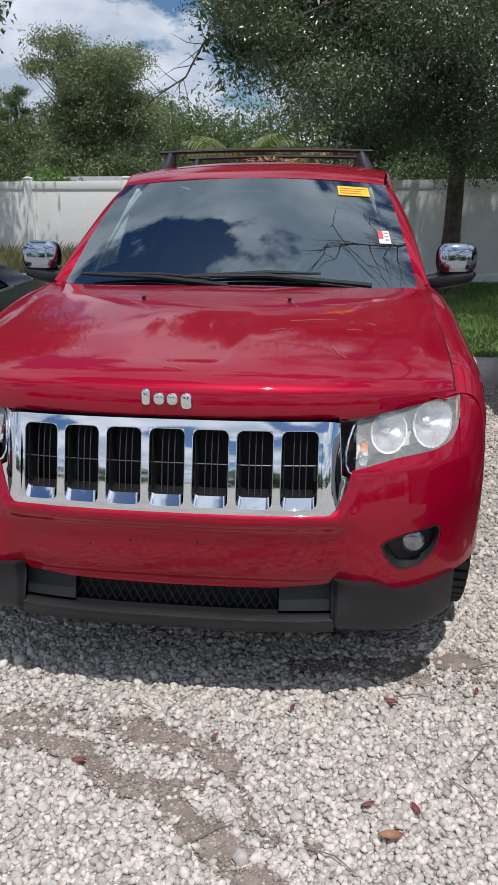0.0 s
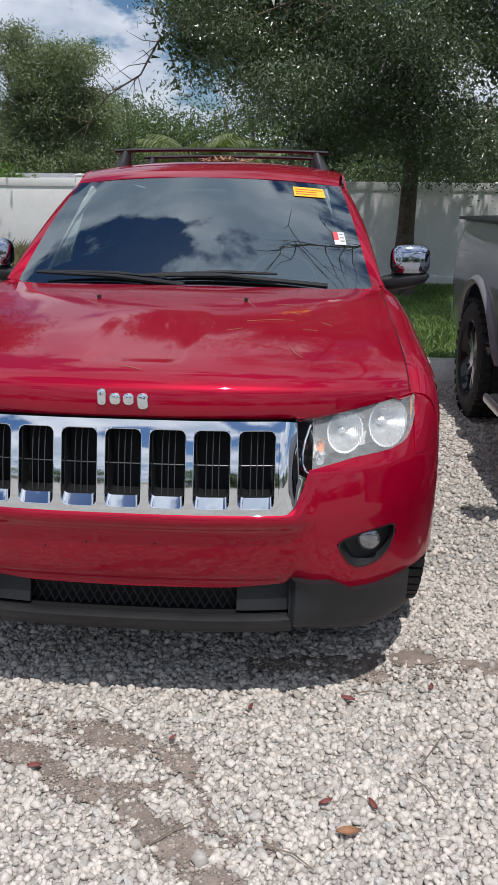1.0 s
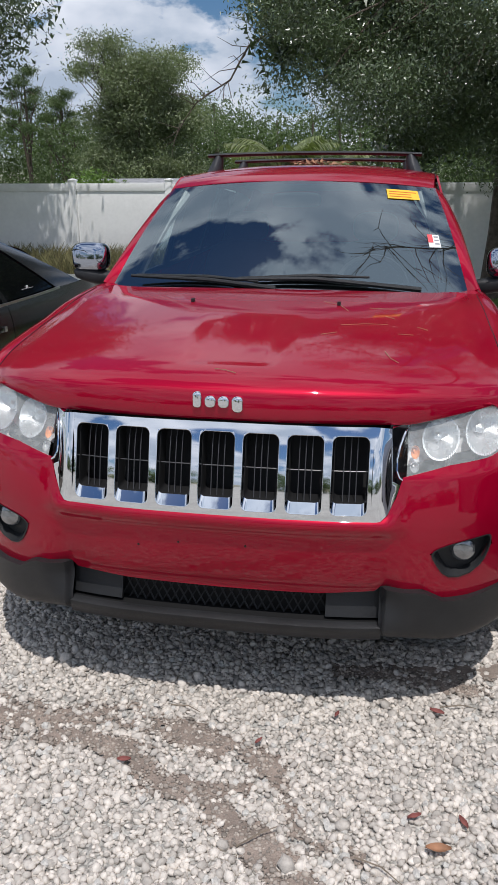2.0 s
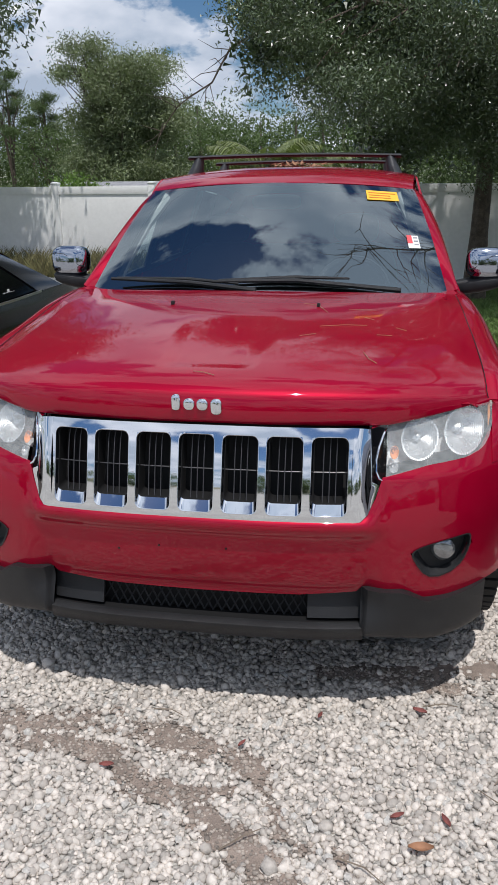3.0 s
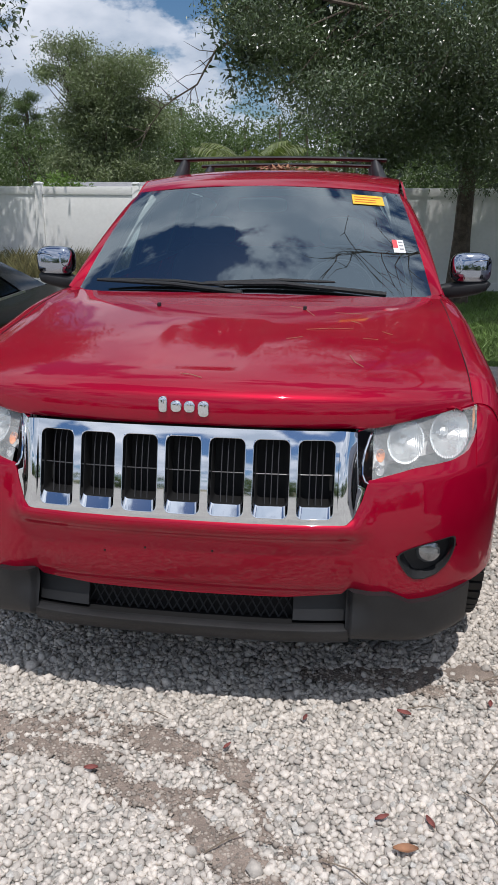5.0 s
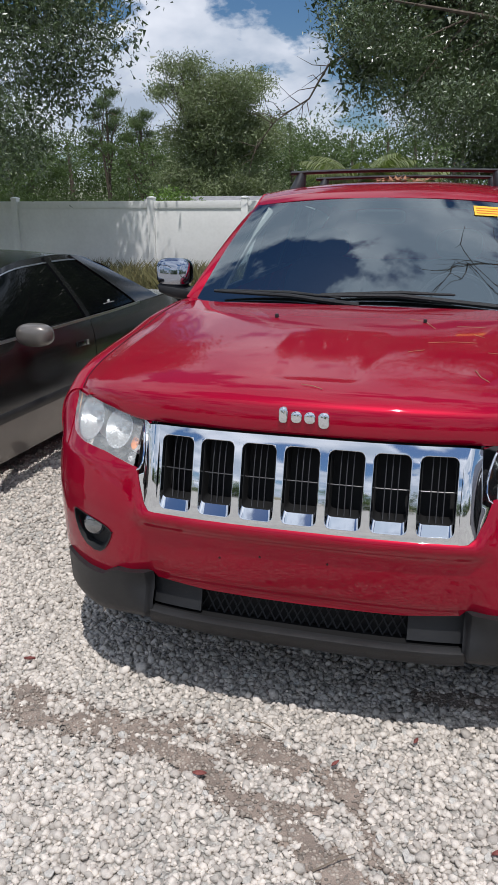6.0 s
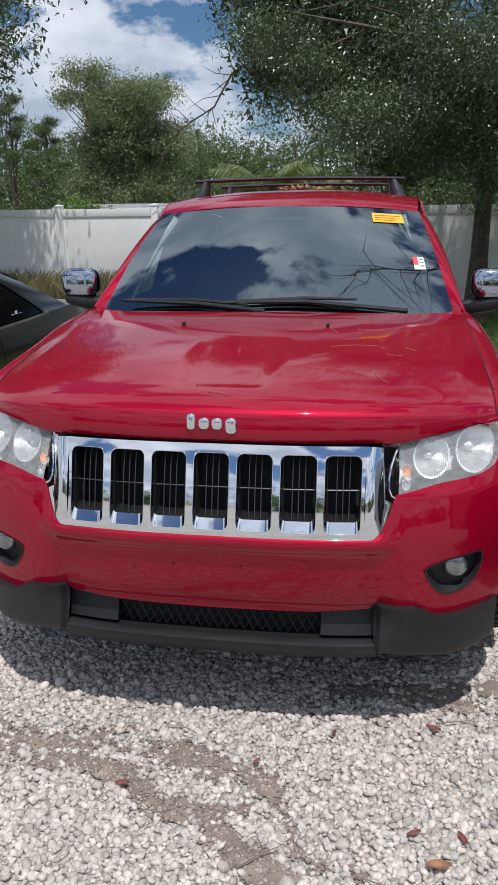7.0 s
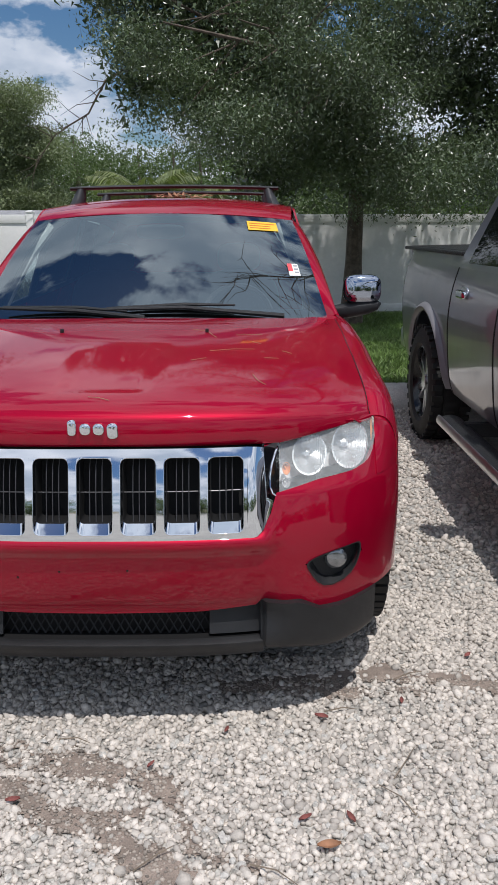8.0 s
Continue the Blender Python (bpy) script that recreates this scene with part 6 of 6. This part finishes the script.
gravel_stuff("gravel", (-1.7, 2.0, -0.75, 1.0), 7800, 0.0093, 41)
gravel_stuff("gravel", (-0.9, 1.2, -1.35, -0.75), 4600, 0.0098, 44)
gravel_stuff("gravel", (0.8, 2.2, 1.0, 4.55), 2000, 0.0115, 42)
gravel_stuff("gravel", (-3.0, -1.0, 1.0, 3.2), 2400, 0.0108, 43)


def grit():
    """Fine grit on the bare streaks."""
    rng = np.random.default_rng(71)
    shapes, tris = stone_shapes(rng, 8)
    verts, faces, n = [], [], 0
    while n < 3500:
        x, y = rng.uniform(-1.3, 1.3), rng.uniform(-0.75, 0.35)
        if dirt_mask(x, y) < 0.25:
            continue
        r = rng.uniform(0.0022, 0.0065) if rng.random() < 0.93 else rng.uniform(0.007, 0.011)
        verts.append(shapes[int(rng.integers(0, 8))] * r + np.array([x, y, 0.008]))
        faces.append(tris + 12 * n)
        n += 1
    return tagged(fast_mesh("grit", np.concatenate(verts), np.concatenate(faces), GRIT, flat=False), "fine grey grit on bare dirt", "grit", kind="stuff")


GRIT = mat("grit_stone", (0.315, 0.27, 0.23), 0.9, 0, 0.2, 40.0, random_piece=0.45)
grit()


def dirt_sheet():
    """Bare sandy soil that shows where the gravel is worn away."""
    cell = 0.014
    cells = []
    for i in range(int(3.6 / cell)):
        for j in range(int(1.7 / cell)):
            x, y = -1.6 + i * cell, -0.9 + j * cell
            if dirt_mask(x, y) > 0.3:
                cells.append((i, j))
    bm = bmesh.new()
    made = {}

    def vert(i, j):
        if (i, j) not in made:
            x, y = -1.6 + i * cell + 0.005 * noise.noise((i * 0.9, j * 0.9, 5)), -0.9 + j * cell + 0.005 * noise.noise((i * 0.9, j * 0.9, 9))
            m = dirt_mask(x, y)
            made[i, j] = bm.verts.new((x, y, 0.001 + 0.006 * m + 0.003 * noise.noise((x * 12, y * 12, 0))))
        return made[i, j]
    for i, j in cells:
        bm.faces.new((vert(i, j), vert(i + 1, j), vert(i + 1, j + 1), vert(i, j + 1)))
    return tagged(part("dirt", bm, DIRT), "bare brown sandy streaks worn in the gravel", "dirt", kind="structure")


dirt_sheet()


def fallen_leaf(x, y, length, turn, material, label, seed):
    """A curled dry leaf lying on the stones."""
    rnd = random.Random(seed)
    bend, wide = rnd.uniform(0.1, 0.25), rnd.uniform(0.3, 0.45)
    m = Matrix.Translation((x, y, 0.02)) @ Matrix.Rotation(turn, 4, "Z") @ Matrix.Rotation(rnd.uniform(-0.2, 0.2), 4, "X")

    def fn(u, v):
        w = wide * math.sin(math.pi * min(0.98, max(0.03, u))) ** 0.7
        return m @ Vector(((u - 0.5) * length, v * w * length * 0.5, length * (bend * v * v + 0.12 * (u - 0.5) ** 2) + 0.002 * noise.noise((u * 9, v * 9, seed))))
    ob = part("fallen_leaf", sheet(fn, steps(0, 1, 10), steps(-1, 1, 6), 0.0012), material)
    return tagged(ob, label, "leaf", "leaves on the gravel")


LEAF_RED = mat("red_leaf", (0.22, 0.07, 0.06), 0.8, 0, 0.25, 30.0)
fallen_leaf(0.645, -0.412, 0.062, 0.1, LEAF_DRY, "orange-brown dry leaf curled on gravel", 1)
for i, (x, y, s, a) in enumerate(((0.59, -0.32, 0.04, 0.5), (0.368, 0.05, 0.03, 1.2), (0.674, 0.115, 0.045, -0.3), (0.713, -0.317, 0.042, 2.0), (1.247, 0.478, 0.04, 0.8),
                                  (-0.98, 0.131, 0.04, 0.3), (0.15, -0.109, 0.032, 1.0), (-0.214, -0.251, 0.04, 0.2), (0.95, 0.2, 0.035, 1.4))):
    fallen_leaf(x, y, s, a, LEAF_RED, "dark red dry leaf on gravel", 10 + i)
TWIG = mat("dry_twig", (0.2, 0.16, 0.12), 0.85, 0, 0.2, 20)
for i, (x, y, a, n) in enumerate(((0.74, 0.15, 0.1, 0.11), (-0.1, 0.0, -0.2, 0.1), (0.9, -0.1, 1.0, 0.16), (0.85, -0.25, 2.2, 0.14), (0.2, -0.45, 0.7, 0.12), (0.5, -0.5, -0.5, 0.13), (1.0, 0.35, 0.4, 0.12))):
    bm = bmesh.new()
    d = Vector((math.cos(a), math.sin(a), 0))
    tube(bm, [Vector((x, y, 0.018)) - d * n / 2, Vector((x, y, 0.026)) + Vector((0.008, 0.006, 0)), Vector((x, y, 0.02)) + d * n / 2], [0.0022, 0.002, 0.0012], 5)
    tagged(part("twig", bm, TWIG), "thin dry twig lying on gravel", "twig", "twigs on the gravel")
NEEDLE = mat("pine_needle", (0.38, 0.23, 0.11), 0.7, 0, 0.2, 20)


def needle(pts, k):
    """A dry needle lying on the hood, which its points (u, v) name."""
    bm = bmesh.new()
    tube(bm, [hood_at(u, v) + Vector((0, 0, 0.003)) for u, v in pts], 0.0009, 4)
    tagged(part("pine_needle", bm, NEEDLE), "dry pine needle on the red hood", "needle", "needles on the hood")


for k, pts in enumerate(([(0.27, 0.80), (0.34, 0.78), (0.39, 0.71)], [(0.48, 0.75), (0.60, 0.755)], [(0.37, 0.58), (0.47, 0.60), (0.56, 0.605)], [(0.55, 0.41), (0.57, 0.37), (0.6, 0.345)],
                         [(0.6, 0.53), (0.66, 0.53)], [(0.55, 0.68), (0.59, 0.66)], [(-0.04, 0.27), (0.0, 0.265), (0.04, 0.25)], [(0.68, 0.6), (0.72, 0.58)], [(0.3, 0.5), (0.36, 0.52)])):
    needle(pts, k)
pile = bmesh.new()
rl = random.Random(6)
for k in range(60):
    c = Vector((rl.gauss(0.0, 0.09), 2.95 + rl.gauss(0, 0.05), 1.732 + abs(rl.gauss(0, 0.012))))
    d = Vector((rl.gauss(0, 1), rl.gauss(0, 1), rl.gauss(0, 0.3))).normalized() * 0.03
    w = d.cross(Vector((0, 0, 1))) * 0.4
    pile.faces.new([pile.verts.new(c - d), pile.verts.new(c + w), pile.verts.new(c + d + Vector((0, 0, 0.006))), pile.verts.new(c - w)])
tagged(part("leaf_litter", pile, LEAF_DRY), "small heap of dry leaves on the roof", "leaves", kind="stuff")


def loose_stones():
    """The largest single stones, each an object on shared meshes."""
    rng = np.random.default_rng(61)
    shapes, tris = stone_shapes(rng, 10)
    meshes = []
    for s in shapes:
        me = bpy.data.meshes.new("stone")
        me.from_pydata([tuple(v) for v in s], [], [tuple(int(i) for i in t) for t in tris])
        me.shade_flat()
        me.materials.append(STONE_LOOSE)
        meshes.append(me)
    made = 0
    while made < 300:
        x, y = rng.uniform(-0.75, 1.35), rng.uniform(-0.7, 0.3)
        if dirt_mask(x, y) > 0.3:
            continue
        ob = new("stone", meshes[int(rng.integers(0, 10))])
        r = rng.uniform(0.0105, 0.0145)
        ob.parent = ground
        ob.matrix_basis = Matrix.LocRotScale((x, y, 0.008), Euler((rng.normal(0, 0.3), rng.normal(0, 0.3), rng.uniform(0, 6.28))), (r, r, r))
        made += 1


STONE_LOOSE = mat("limestone_stone", (0.54, 0.515, 0.475), 0.85, 0, 0.14, 2.0, bump=0.3, bump_scale=8)
loose_stones()
